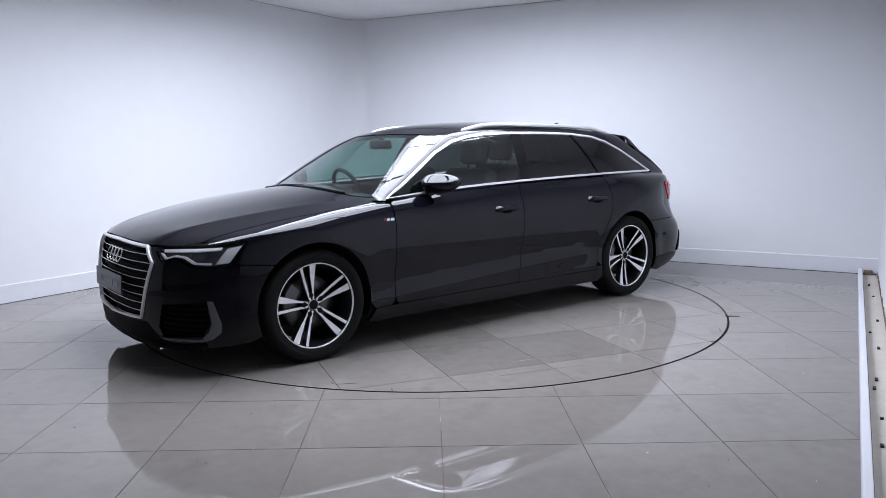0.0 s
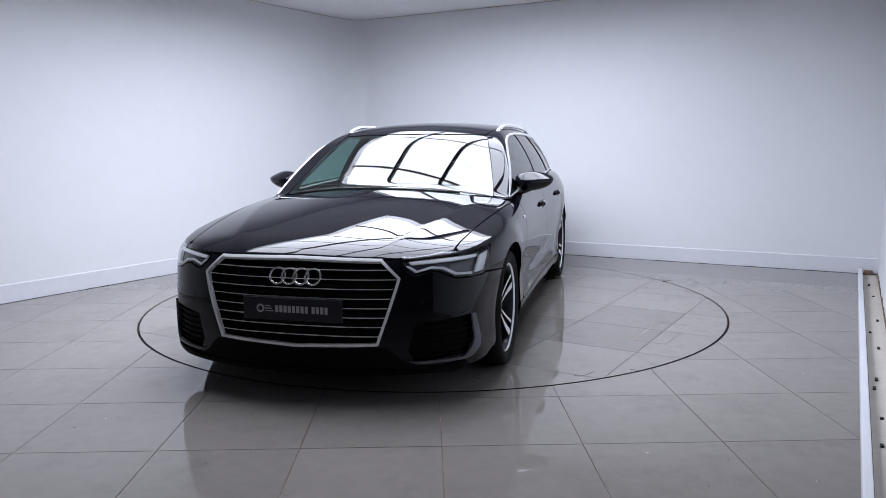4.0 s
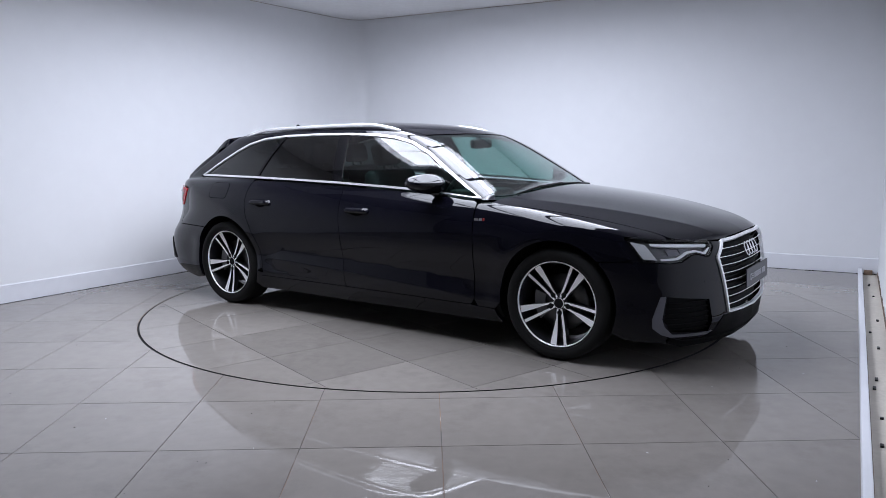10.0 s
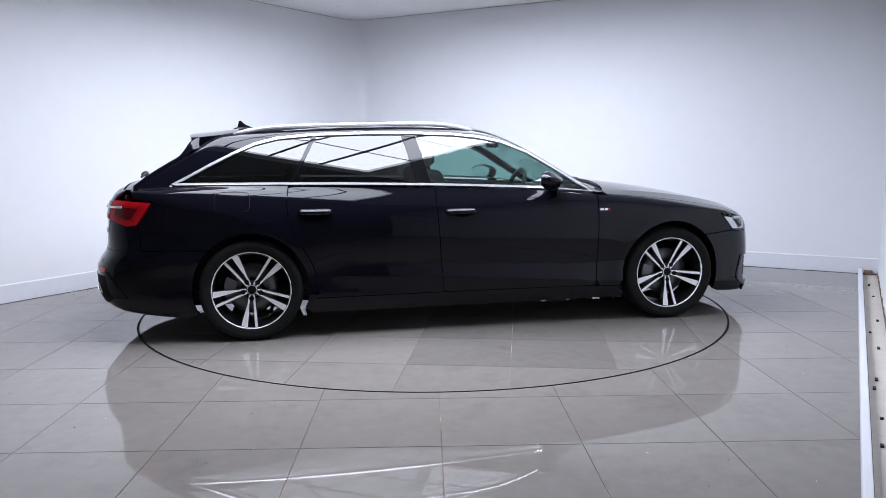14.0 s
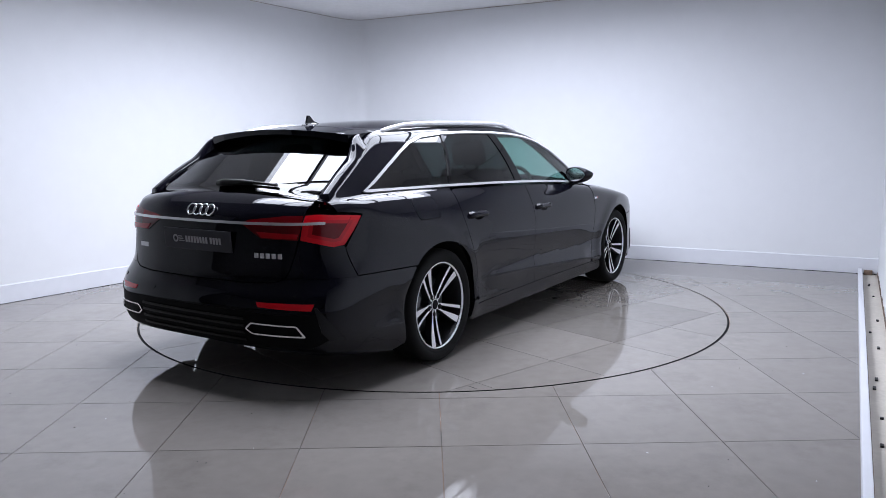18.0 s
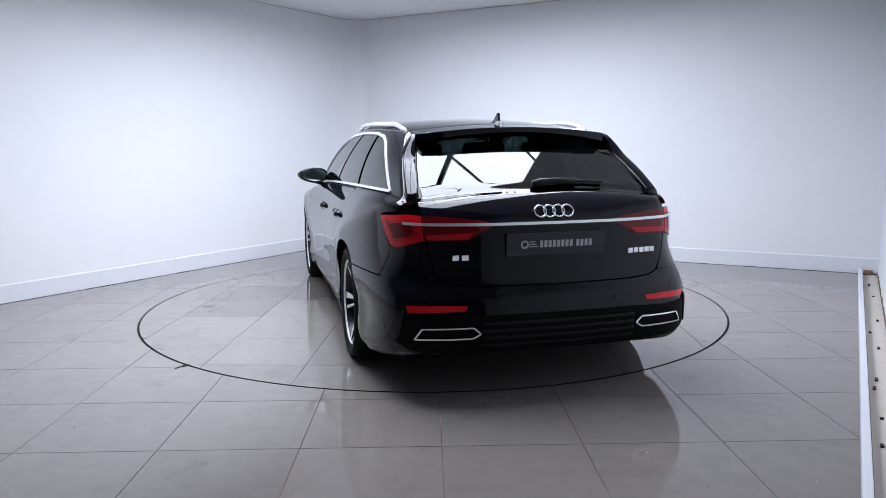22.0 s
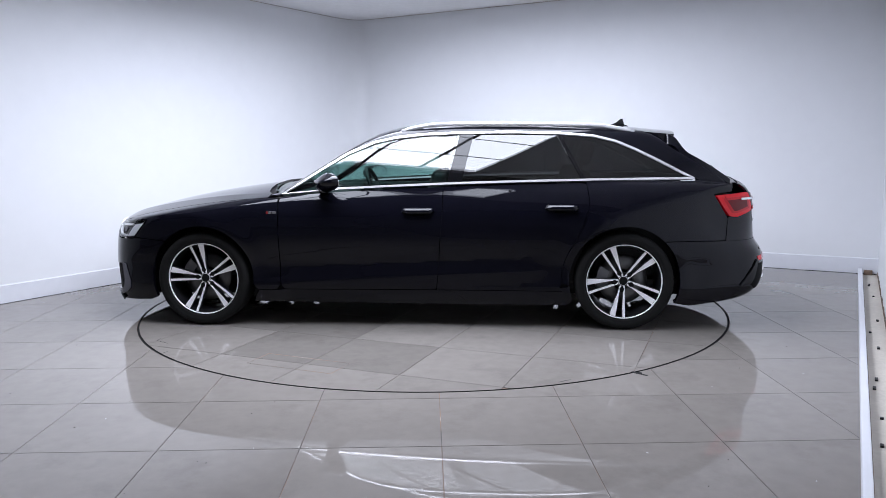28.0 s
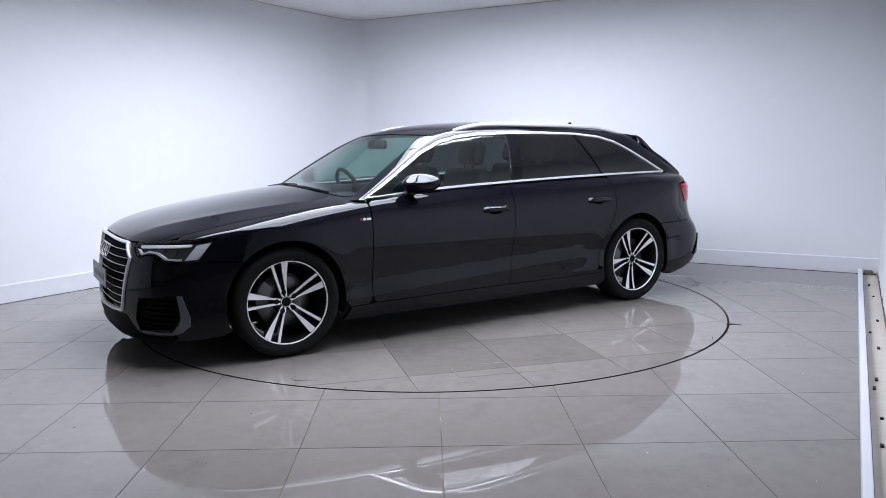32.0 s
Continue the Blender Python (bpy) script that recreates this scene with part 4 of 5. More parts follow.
def build_tail(car):
    # tailgate glass and panel
    gl = [(-1.74, 0.0), (-1.74, 0.35), (-1.735, 0.53), (-1.80, 0.556), (-1.95, 0.592), (-2.12, 0.622), (-2.22, 0.636), (-2.255, 0.60), (-2.275, 0.35), (-2.28, 0.0)]
    gfull = gl + [(x, -y) for x, y in gl[-2:0:-1]]
    panel("rear_screen", [gfull], "top", PRIVACY, car, off=-0.004, thick=0.004, both=True, step=0.02, label="dark tinted tailgate window")
    panel("rear_screen_border", [np.array(gfull), offset_loop(gfull, 0.035)], "top", GLOSSBLACK, car, off=-0.008, thick=0.002, both=True)
    # D-pillar strips beside the glass
    dp = [(-1.73, 0.535), (-1.80, 0.562), (-1.95, 0.598), (-2.12, 0.628), (-2.21, 0.644), (-2.20, 0.70), (-2.0, 0.70), (-1.72, 0.62)]
    panel("tailgate_pillar", [dp], "top", PAINT, car, off=-0.003)
    # tailgate panel, drawn round the rear
    top = as_view("rear", "top", [(-2.29, 0.0), (-2.285, 0.35), (-2.265, 0.60), (-2.24, 0.655)], True)
    side = as_view("rear", "behind", [(0.655, 0.95), (0.655, 0.90), (0.64, 0.80), (0.625, 0.72), (0.600, 0.64), (0.575, 0.605), (0.53, 0.588), (0.40, 0.580), (0.0, 0.576)], True)
    half = np.concatenate([top, side])
    full = np.concatenate([half, (half * [-1, 1])[-2:0:-1]])
    panel("tailgate", [full], "rear", PAINT, car, both=True, label="black tailgate with lamp bar")
    # bumper with the lower valance
    a = as_view("rear", "behind", [(0.0, 0.570), (0.40, 0.574), (0.53, 0.582), (0.585, 0.602)], True)
    b = as_view("rear", "side", [(-2.136, 0.602), (-1.95, 0.604), (-1.737, 0.602), *arc(HUB_R, HUB_Z, ARCH, 136, 205, 12), (-1.90, 0.165)], True)
    c = as_view("rear", "behind", [(0.72, 0.215), (0.60, 0.235), (0.40, 0.25), (0.0, 0.255)], True)
    half = np.concatenate([a, b, c])
    full = np.concatenate([half, (half * [-1, 1])[-2:0:-1]])
    panel("rear_bumper", [full], "rear", PAINT, car, both=True, thick=0.03)
    # corner between bumper, lamp and tailgate
    e = as_view("rear", "behind", [(0.590, 0.605), (0.606, 0.64), (0.632, 0.72), (0.646, 0.79)], True)
    h = as_view("rear", "side", [(-2.16, 0.757), (-2.136, 0.603)], True)
    panel("rear_corner", [np.concatenate([e, h])], "rear", PAINT, car)
    # lamps: body, dark inner ends, light bar
    o1 = as_view("rear", "behind", [(0.650, 0.796), (0.660, 0.915), (0.70, 0.919)], True)
    o2 = as_view("rear", "side", [(-2.17, 0.912), (-2.065, 0.905), (-2.115, 0.83), (-2.165, 0.764), (-2.22, 0.756)], True)
    panel("tail_lamp", [np.concatenate([o1, o2])], "rear", REDLENS, car, off=0.006, thick=0.03, step=0.02, label="red wraparound tail lamp")
    for d, mt, off in ((0.024, REDMID, 0.0075), (0.040, REDDARK, 0.0085)):
        panel("lamp_element", [offset_loop(np.concatenate([o1, o2]), d)], "rear", mt, car, off=off, thick=0.003, step=0.02)
    i1 = as_view("rear", "behind", [(0.642, 0.796), (0.652, 0.914), (0.56, 0.912), (0.36, 0.890), (0.315, 0.872), (0.34, 0.858), (0.395, 0.828), (0.445, 0.800)])
    panel("tail_lamp_inner", [i1], "rear", REDDARK, car, off=0.005, thick=0.02, step=0.02, label="dark red tailgate lamp")
    i2 = as_view("rear", "behind", [(0.636, 0.802), (0.640, 0.826), (0.415, 0.834), (0.45, 0.805)])
    panel("tail_lamp_inner", [i2], "rear", REDMID, car, off=0.009, thick=0.005, step=0.02, label="bright red tailgate lamp")
    m = as_view("rear", "behind", [(0.0, 0.878), (0.40, 0.879), (0.728, 0.883), (0.728, 0.870), (0.40, 0.866), (0.0, 0.865)])
    bar = np.concatenate([m[:3], m[3:], (m * [-1, 1])[4:2:-1], (m * [-1, 1])[2:0:-1]])
    panel("light_bar", [bar], "rear", BRIGHT, car, off=0.014, thick=0.012, step=0.02, both=True, label="thin chrome strip across tailgate")
    # reflectors, exhaust trims, diffuser
    r = as_view("rear", "behind", [(0.470, 0.493), (0.600, 0.494), (0.752, 0.490), (0.742, 0.457), (0.600, 0.464), (0.482, 0.469)])
    panel("reflector", [r], "rear", REDLENS, car, off=0.003, thick=0.006, step=0.02, label="slim red bumper reflector")
    ex = as_view("rear", "behind", rounded([(0.405, 0.357), (0.442, 0.392), (0.684, 0.386), (0.720, 0.326), (0.446, 0.332)], 0.012))
    panel("exhaust_trim", [ex, offset_loop(ex, 0.0075)], "rear", CHROME, car, off=0.012, thick=0.03, step=0.015, label="chrome exhaust surround")
    panel("exhaust_mesh", [offset_loop(ex, 0.010)], "rear", BLACKPLAST, car, off=0.001, thick=0.002)
    lp = as_view("rear", "behind", [(0.0, 0.445), (0.40, 0.445), (0.60, 0.435), (0.79, 0.442), (0.80, 0.31), (0.72, 0.262), (0.40, 0.262), (0.0, 0.262)])
    full = np.concatenate([lp, (lp * [-1, 1])[-2:0:-1]])
    panel("diffuser", [full], "rear", MATTBLACK, car, off=0.0035, thick=0.004, both=True, label="dark rear diffuser")
    for z in (0.30, 0.335, 0.37, 0.405):
        q = as_view("rear", "behind", [(0.0, z + 0.006), (0.40, z + 0.006), (0.40, z - 0.006), (0.0, z - 0.006)])
        full = np.concatenate([q[:2], q[2:], (q * [-1, 1])[2:0:-1]])
        panel("diffuser_rib", [full], "rear", BLACKPLAST, car, off=0.010, thick=0.010, both=True)
    fin = as_view("rear", "behind", [(0.752, 0.470), (0.765, 0.468), (0.832, 0.300), (0.795, 0.300), (0.775, 0.345)])
    panel("bumper_fin", [fin], "rear", DARKTRIM, car, off=0.010, thick=0.014, step=0.02)
    # number-plate recess and board with bars for print
    pl = new("plate")
    pl.parent = car
    plate_at(pl, car, -2.436, 0.772, math.radians(-5), -1)


def plate_at(pl, car, x, z, tilt, s):
    """A dark dealer plate with plain bars where its print is."""
    bm = bmesh.new()
    box(bm, -0.004, 0.004, -0.262, 0.262, -0.056, 0.056, 0.003)
    board = part("board", bm, PLATE, pl)
    pl.matrix_local = pose(x, 0, z, 0, math.degrees(tilt), 0)
    f = s * 0.0052
    bm = bmesh.new()
    lathe(bm, [(0.012, -0.0008), (0.012, 0.0008), (0.021, 0.0008), (0.021, -0.0008)], 24, Matrix.Translation((f, -s * 0.168, 0)) @ Euler((0, math.pi / 2, 0)).to_matrix().to_4x4())
    part("print_mark", bm, PLATEINK, pl)
    for i in range(3):
        bm = bmesh.new()
        box(bm, f - 0.0006, f + 0.0006, *sorted((-s * 0.144, -s * (0.114 - 0.008 * i))), 0.010 - 0.012 * i, 0.015 - 0.012 * i)
        part("print_bar", bm, PLATEINK, pl)
    for a, n in ((-0.088, 8), (0.105, 4)):
        for i in range(n):
            bm = bmesh.new()
            y0 = a + i * 0.0225
            box(bm, f - 0.0006, f + 0.0006, *sorted((s * y0, s * (y0 + 0.0155))), -0.017, 0.017)
            part("print_bar", bm, PLATEINK, pl)
    return board


def build_nose(car):
    # bumper with the grille opening
    ga = [(0.0, 0.716), (0.425, 0.708), (0.520, 0.625), (0.418, 0.302), (0.0, 0.285)]
    half = as_view("front", "ahead", ga)
    hexa = np.concatenate([half, (half * [-1, 1])[3:0:-1]])
    a = as_view("front", "top", [(2.277, 0.0), (2.272, 0.2), (2.259, 0.365), (2.243, 0.445), (2.218, 0.510)], True)
    b = as_view("front", "ahead", [(0.514, 0.684), (0.572, 0.635), (0.602, 0.633), (0.657, 0.651), (0.695, 0.647), (0.754, 0.615), (0.80, 0.610)], True)
    c = as_view("front", "side", [(1.978, 0.612), (1.955, 0.618), (1.90, 0.615), (1.737, 0.600), *arc(HUB_F, HUB_Z, ARCH, 44, -22, 12), (1.86, 0.178)], True)
    d = as_view("front", "ahead", [(0.74, 0.165), (0.55, 0.150), (0.3, 0.145), (0.0, 0.145)], True)
    half = np.concatenate([a, b, c, d])
    full = np.concatenate([half, (half * [-1, 1])[-2:0:-1]])
    # side intakes are cut through too
    az = lambda x, y, z: (math.atan2(y, x - AXIS), z)
    ik = np.array([az(2.22, 0.575, 0.400), az(2.10, 0.835, 0.432), az(2.09, 0.845, 0.30), az(2.10, 0.80, 0.235), az(2.22, 0.57, 0.215), az(2.23, 0.54, 0.27)])
    panel("front_bumper", [full, hexa, ik, ik * [-1, 1]], "front", PAINT, car, both=True, thick=0.03)
    panel("intake_back", [offset_loop(ik, -0.02)], "front", MATTBLACK, car, off=-0.028, thick=0.003)
    for k in range(6):
        z0 = 0.235 + 0.03 * k
        q = np.array([az(2.225, 0.56, z0 + 0.007), az(2.09, 0.845, z0 + 0.007), az(2.09, 0.845, z0), az(2.225, 0.56, z0)])
        panel("intake_rib", [q], "front", MATTBLACK, car, off=-0.012, thick=0.012, step=0.05)
    bl = np.array([(0.782, 0.432), (0.806, 0.430), (0.840, 0.303), (0.837, 0.258), (0.800, 0.224), (0.757, 0.209), (0.548, 0.203), (0.507, 0.217), (0.536, 0.214), (0.748, 0.222),
                   (0.785, 0.266), (0.797, 0.309)])
    panel("intake_blade", [bl], "front", GREYTRIM, car, off=0.010, thick=0.02, step=0.02, label="grey satin bumper blade")
    lip = as_view("front", "ahead", [(0.0, 0.172), (0.54, 0.176), (0.74, 0.185), (0.80, 0.205), (0.81, 0.180), (0.74, 0.152), (0.0, 0.143)])
    full = np.concatenate([lip, (lip * [-1, 1])[5:0:-1]])
    panel("splitter", [full], "front", MATTBLACK, car, off=0.012, thick=0.03, both=True)
    low = as_view("front", "ahead", [(0.0, 0.272), (0.40, 0.288), (0.455, 0.290), (0.52, 0.228), (0.56, 0.196), (0.62, 0.178), (0.0, 0.172)])
    full = np.concatenate([low, (low * [-1, 1])[5:0:-1]])
    panel("lower_valance", [full], "front", MATTBLACK, car, off=0.003, thick=0.006, both=True, label="matt black strip under the grille")
    # grille: back, frame, bars
    g = new("grille")
    g.parent = car
    tagged(g, "single-frame grille with thin chrome bars")
    panel("grille_back", [offset_loop(hexa, -0.012)], "front", BLACKGAP, g, off=-0.045, thick=0.002, both=True)
    panel("grille_frame", [offset_loop(hexa, -0.002), offset_loop(hexa, 0.0105)], "front", SATIN, g, off=0.012, thick=0.022, step=0.012, both=True, label="satin chrome grille surround")
    for k in range(8):
        z = 0.342 + 0.0462 * k
        w = 0.412 + (0.505 - 0.412) * (z - 0.30) / 0.325 if z < 0.625 else 0.505 - (z - 0.625) * 1.15
        q = as_view("front", "ahead", [(0.0, z + 0.0018), (w * 0.5, z + 0.0018), (w, z + 0.0018), (w, z - 0.0018), (w * 0.5, z - 0.0018), (0.0, z - 0.0018)])
        full = np.concatenate([q, (q * [-1, 1])[4:0:-1]])
        panel("grille_bar", [full], "front", SATIN, g, off=-0.004, thick=0.005, step=0.03, both=True)
        q2 = as_view("front", "ahead", [(0.0, z + 0.020), (w, z + 0.020), (w, z + 0.009), (0.0, z + 0.009)])
        full = np.concatenate([q2, (q2 * [-1, 1])[2:0:-1]])
        panel("grille_slat", [full], "front", BLACKGAP, g, off=-0.026, thick=0.02, step=0.06, both=True)
    pl = new("plate")
    pl.parent = car
    plate_at(pl, car, 2.362, 0.472, math.radians(-2), 1)
    # headlamps
    h1 = as_view("front", "ahead", [(0.518, 0.690), (0.575, 0.641), (0.600, 0.639), (0.656, 0.657), (0.697, 0.653), (0.757, 0.621), (0.80, 0.616)], True)
    h2 = as_view("front", "side", [(1.985, 0.618), (1.963, 0.625), (1.870, 0.736), (1.876, 0.743)], True)
    h3 = as_view("front", "top", [(1.908, 0.855), (1.955, 0.834), (2.00, 0.804), (2.050, 0.760), (2.098, 0.690), (2.148, 0.630), (2.200, 0.520)], True)
    out = np.concatenate([h1, h2, h3])
    panel("headlamp", [out], "front", LENS, car, off=0.001, thick=0.006, step=0.02, label="clear-lensed angular headlamp")
    panel("lamp_housing", [offset_loop(out, 0.003)], "front", LAMPDARK, car, off=-0.035, thick=0.002, step=0.03)
    panel("lamp_bezel", [offset_loop(out, 0.001), offset_loop(out, 0.008)], "front", GLOSSBLACK, car, off=-0.004, thick=0.03, step=0.02)
    dr = as_view("front", "ahead", [(0.540, 0.684), (0.590, 0.650), (0.658, 0.668), (0.708, 0.663), (0.765, 0.631), (0.835, 0.627), (0.835, 0.638), (0.771, 0.642), (0.713, 0.674), (0.656, 0.679), (0.594, 0.660), (0.556, 0.684)])
    panel("running_light", [dr], "front", LIGHTGUIDE, car, off=-0.008, thick=0.015, step=0.02, label="white running-light guide")
    s1 = as_view("front", "side", [(1.968, 0.714), (1.890, 0.727), (1.966, 0.634), (2.036, 0.630)])
    panel("side_reflector", [s1], "front", LAMPSILVER, car, off=-0.010, thick=0.015, step=0.02)
    t = as_view("front", "ahead", [(0.550, 0.704), (0.68, 0.714), (0.78, 0.720), (0.842, 0.723), (0.846, 0.709), (0.78, 0.705), (0.68, 0.698), (0.564, 0.690)])
    panel("upper_light_guide", [t], "front", LAMPSILVER, car, off=-0.010, thick=0.012, step=0.02)
    for y0, y1 in ((0.675, 0.735), (0.742, 0.800)):
        pr = as_view("front", "ahead", [(y0, 0.694), (y1, 0.697), (y1, 0.655 if y0 > 0.7 else 0.668), (y0, 0.684 if y0 < 0.7 else 0.660)])
        panel("projector", [pr], "front", GREYTRIM, car, off=-0.026, thick=0.01, step=0.02)


def ring_badge(name, car, x, z, r, w, gap, tilt):
    """Four plain interlocked chrome rings."""
    b = new(name)
    b.parent = car
    b.matrix_local = pose(x, 0, z, 0, tilt, 0)
    for i in range(4):
        bm = bmesh.new()
        m = Matrix.Translation((0, (i - 1.5) * gap, 0)) @ Euler((0, math.pi / 2, 0)).to_matrix().to_4x4()
        lathe(bm, [(r + w * math.cos(a), w * 0.8 * math.sin(a)) for a in (2 * math.pi * k / 8 for k in range(9))], 32, m)
        bmesh.ops.remove_doubles(bm, verts=bm.verts, dist=1e-5)
        part("ring", bm, CHROME, b, smooth=True)
    return b


def build_wheel():
    """One wheel in its own space: axle along y, the face towards +y."""
    w = new("wheel")
    turn = Euler((-math.pi / 2, 0, 0)).to_matrix().to_4x4()
    bm = bmesh.new()
    prof = [(0.250, 0.085), (0.2545, 0.096), (0.258, 0.0955), (0.261, 0.100), (0.272, 0.107), (0.276, 0.1062), (0.279, 0.1085), (0.296, 0.112), (0.314, 0.108), (0.326, 0.094), (0.3305, 0.07), (0.3315, 0.0), (0.3305, -0.07), (0.326, -0.094), (0.314, -0.108), (0.296, -0.112), (0.255, -0.10)]
    lathe(bm, prof, 72, turn)
    part("tyre", bm, RUBBER, w, "low-profile black tyre", True)
    bm = bmesh.new()
    for k in range(3):
        y = -0.055 + 0.055 * k
        lathe(bm, [(0.3318, y - 0.004), (0.3320, y), (0.3318, y + 0.004)], 72, turn)
    part("tread_groove", bm, BLACKGAP, w)
    bm = bmesh.new()
    lathe(bm, [(0.2545, 0.084), (0.254, 0.0955), (0.2515, 0.0985), (0.2475, 0.0965), (0.2455, 0.080)], 72, turn)
    part("rim_edge", bm, ALLOY, w, "machined silver rim edge", True)
    bm = bmesh.new()
    lathe(bm, [(0.2465, 0.088), (0.239, 0.070), (0.235, 0.05), (0.226, 0.0), (0.222, -0.09), (0.243, -0.10)], 72, turn)
    part("rim_barrel", bm, ALLOYDARK, w, "", True)
    # twin spokes: dark bodies with a bright machined face
    def spoke(face):
        b2 = bmesh.new()
        for s in (-1, 1):
            rows = []
            for i in range(13):
                t = i / 12
                r = 0.034 + (0.2475 - 0.034) * t
                mid = s * (0.0118 + 0.0265 * t)
                flare = max(0.0, (t - 0.28) / 0.72)
                wid = 0.0068 + 0.0155 * flare * (1.35 - 0.35 * flare) if s > 0 else 0.0072 + 0.0036 * t
                mid += 0.0015 * flare if s > 0 else 0.0
                h = 0.050 + 0.034 * t - 0.020 * math.sin(math.pi * t) * 0.3
                rows.append((r, mid - wid, mid + wid, h))
            if face:
                vs = [[b2.verts.new((x0 + 0.0015, r, h + 0.0012)), b2.verts.new((x1 - 0.0015, r, h + 0.0012)), ] for r, x0, x1, h in rows]
                lo = [[b2.verts.new((x0 + 0.001, r, h - 0.002)), b2.verts.new((x1 - 0.001, r, h - 0.002))] for r, x0, x1, h in rows]
                for i in range(12):
                    b2.faces.new((vs[i][0], vs[i][1], vs[i + 1][1], vs[i + 1][0]))
                    b2.faces.new((lo[i][0], vs[i][0], vs[i + 1][0], lo[i + 1][0]))
                    b2.faces.new((vs[i][1], lo[i][1], lo[i + 1][1], vs[i + 1][1]))
            else:
                up = [[b2.verts.new((x0, r, h)), b2.verts.new((x1, r, h))] for r, x0, x1, h in rows]
                dn = [[b2.verts.new((x0 + 0.003, r, h - 0.045)), b2.verts.new((x1 - 0.003, r, h - 0.045))] for r, x0, x1, h in rows]
                for i in range(12):
                    b2.faces.new((up[i][0], up[i][1], up[i + 1][1], up[i + 1][0]))
                    b2.faces.new((dn[i][0], up[i][0], up[i + 1][0], dn[i + 1][0]))
                    b2.faces.new((up[i][1], dn[i][1], dn[i + 1][1], up[i + 1][1]))
                    b2.faces.new((dn[i][0], dn[i + 1][0], dn[i + 1][1], dn[i][1]))
        bmesh.ops.recalc_face_normals(b2, faces=b2.faces)
        return b2
    body, face = mesh_of("spoke", spoke(False), ALLOYDARK), mesh_of("spoke_face", spoke(True), ALLOY)
    for i in range(5):
        for nm, me in (("spoke", body), ("spoke_face", face)):
            ob = new(nm, me)
            ob.parent = w
            ob.matrix_local = turn @ pose(0, 0, 0, 0, 0, 72 * i)
    bm = bmesh.new()
    lathe(bm, [(0.0005, 0.0495), (0.046, 0.0495), (0.052, 0.046), (0.054, 0.034), (0.054, 0.0)], 40, turn)
    part("hub", bm, ALLOYDARK, w, "", True)
    bm = bmesh.new()
    lathe(bm, [(0.0005, 0.0590), (0.023, 0.0588), (0.0294, 0.0575), (0.0296, 0.050)], 32, turn)
    part("centre_cap", bm, BLACKGAP, w, "black wheel centre cap", True)
    bm = bmesh.new()
    lathe(bm, [(0.0295, 0.058), (0.030, 0.0585), (0.0318, 0.0585), (0.032, 0.052)], 32, turn)
    part("cap_ring", bm, ALLOY, w, "", True)
    bm0 = bmesh.new()
    lathe(bm0, [(0.0005, 0.007), (0.009, 0.0055), (0.0130, 0.005), (0.0178, 0.0035), (0.0180, -0.02)], 14)
    bolt = mesh_of("wheel_bolt", bm0, BLACKGAP)
    for i in range(5):
        ob = new("wheel_bolt", bolt)
        ob.parent = w
        a = radians(72 * i + 90)
        ob.matrix_local = turn @ pose(0.061 * math.cos(a), 0.061 * math.sin(a), 0.0492)
    # brake behind the spokes
    bm = bmesh.new()
    lathe(bm, [(0.07, -0.005), (0.09, 0.0), (0.165, 0.0), (0.168, -0.01), (0.165, -0.025)], 48, turn)
    part("brake_disc", bm, STEEL, w, "", True)
    bm = bmesh.new()
    lathe(bm, [(0.105, 0.004), (0.105, 0.022), (0.175, 0.022), (0.182, 0.012), (0.182, -0.03)], 14, turn, radians(-25), radians(35))
    part("brake_caliper", bm, CALIPER, w)
    return w


def build_mirror(car, s):
    """A swept housing, blunt end in, long end out and back, with its glass behind."""
    m = new("door_mirror")
    m.parent = car
    tagged(m, "black folding door mirror")
    c, out, fwd = Vector((0.540, 0.932, 1.012)), Vector((-0.50, 0.866, 0)), Vector((0.866, 0.50, 0))
    def at(u, v, w):
        p = c + out * u + fwd * v + Vector((0, 0, w))
        return Vector((p.x, s * p.y, p.z))
    bm = bmesh.new()
    bmesh.ops.create_icosphere(bm, subdivisions=4, radius=1)
    for v in bm.verts:
        x, y, z = (math.copysign(abs(q) ** e, q) for q, e in zip(v.co, (0.90, 0.66, 1.0)))
        f = max(x, -0.45)
        w = 0.068 * z * (1 - 0.30 * max(0, y))
        if w > 0:
            w = 0.062 * z ** 0.55 * (1 - 0.36 * max(0, y)) * (1 - 0.78 * max(0, f))
        v.co = at(0.132 * y - 0.006, 0.085 * f, w + 0.006 * y)
    if s < 0:
        bmesh.ops.reverse_faces(bm, faces=bm.faces)
    part("mirror_shell", bm, PAINT, m, "", True)
    bm = bmesh.new()
    rim = [at(0.118 * math.cos(a), -0.0402, 0.052 * math.sin(a) * (1 - 0.25 * max(0, math.cos(a)))) for a in (2 * math.pi * k / 28 for k in range(28))]
    vs = [bm.verts.new(p) for p in rim]
    lo = [bm.verts.new(p + Vector((0.004, 0, 0))) for p in rim]
    bm.faces.new(vs)
    for k in range(28):
        bm.faces.new((vs[k], lo[k], lo[(k + 1) % 28], vs[(k + 1) % 28]))
    bmesh.ops.recalc_face_normals(bm, faces=bm.faces)
    part("mirror_glass", bm, CHROME, m, "mirror glass")
    bm = bmesh.new()
    tube(bm, [(0.60, s * 0.80, 0.930), (0.59, s * 0.86, 0.940), (0.575, s * 0.91, 0.962)], [0.038, 0.030, 0.034], 12, 0.55)
    part("mirror_arm", bm, GLOSSBLACK, m, "", True)


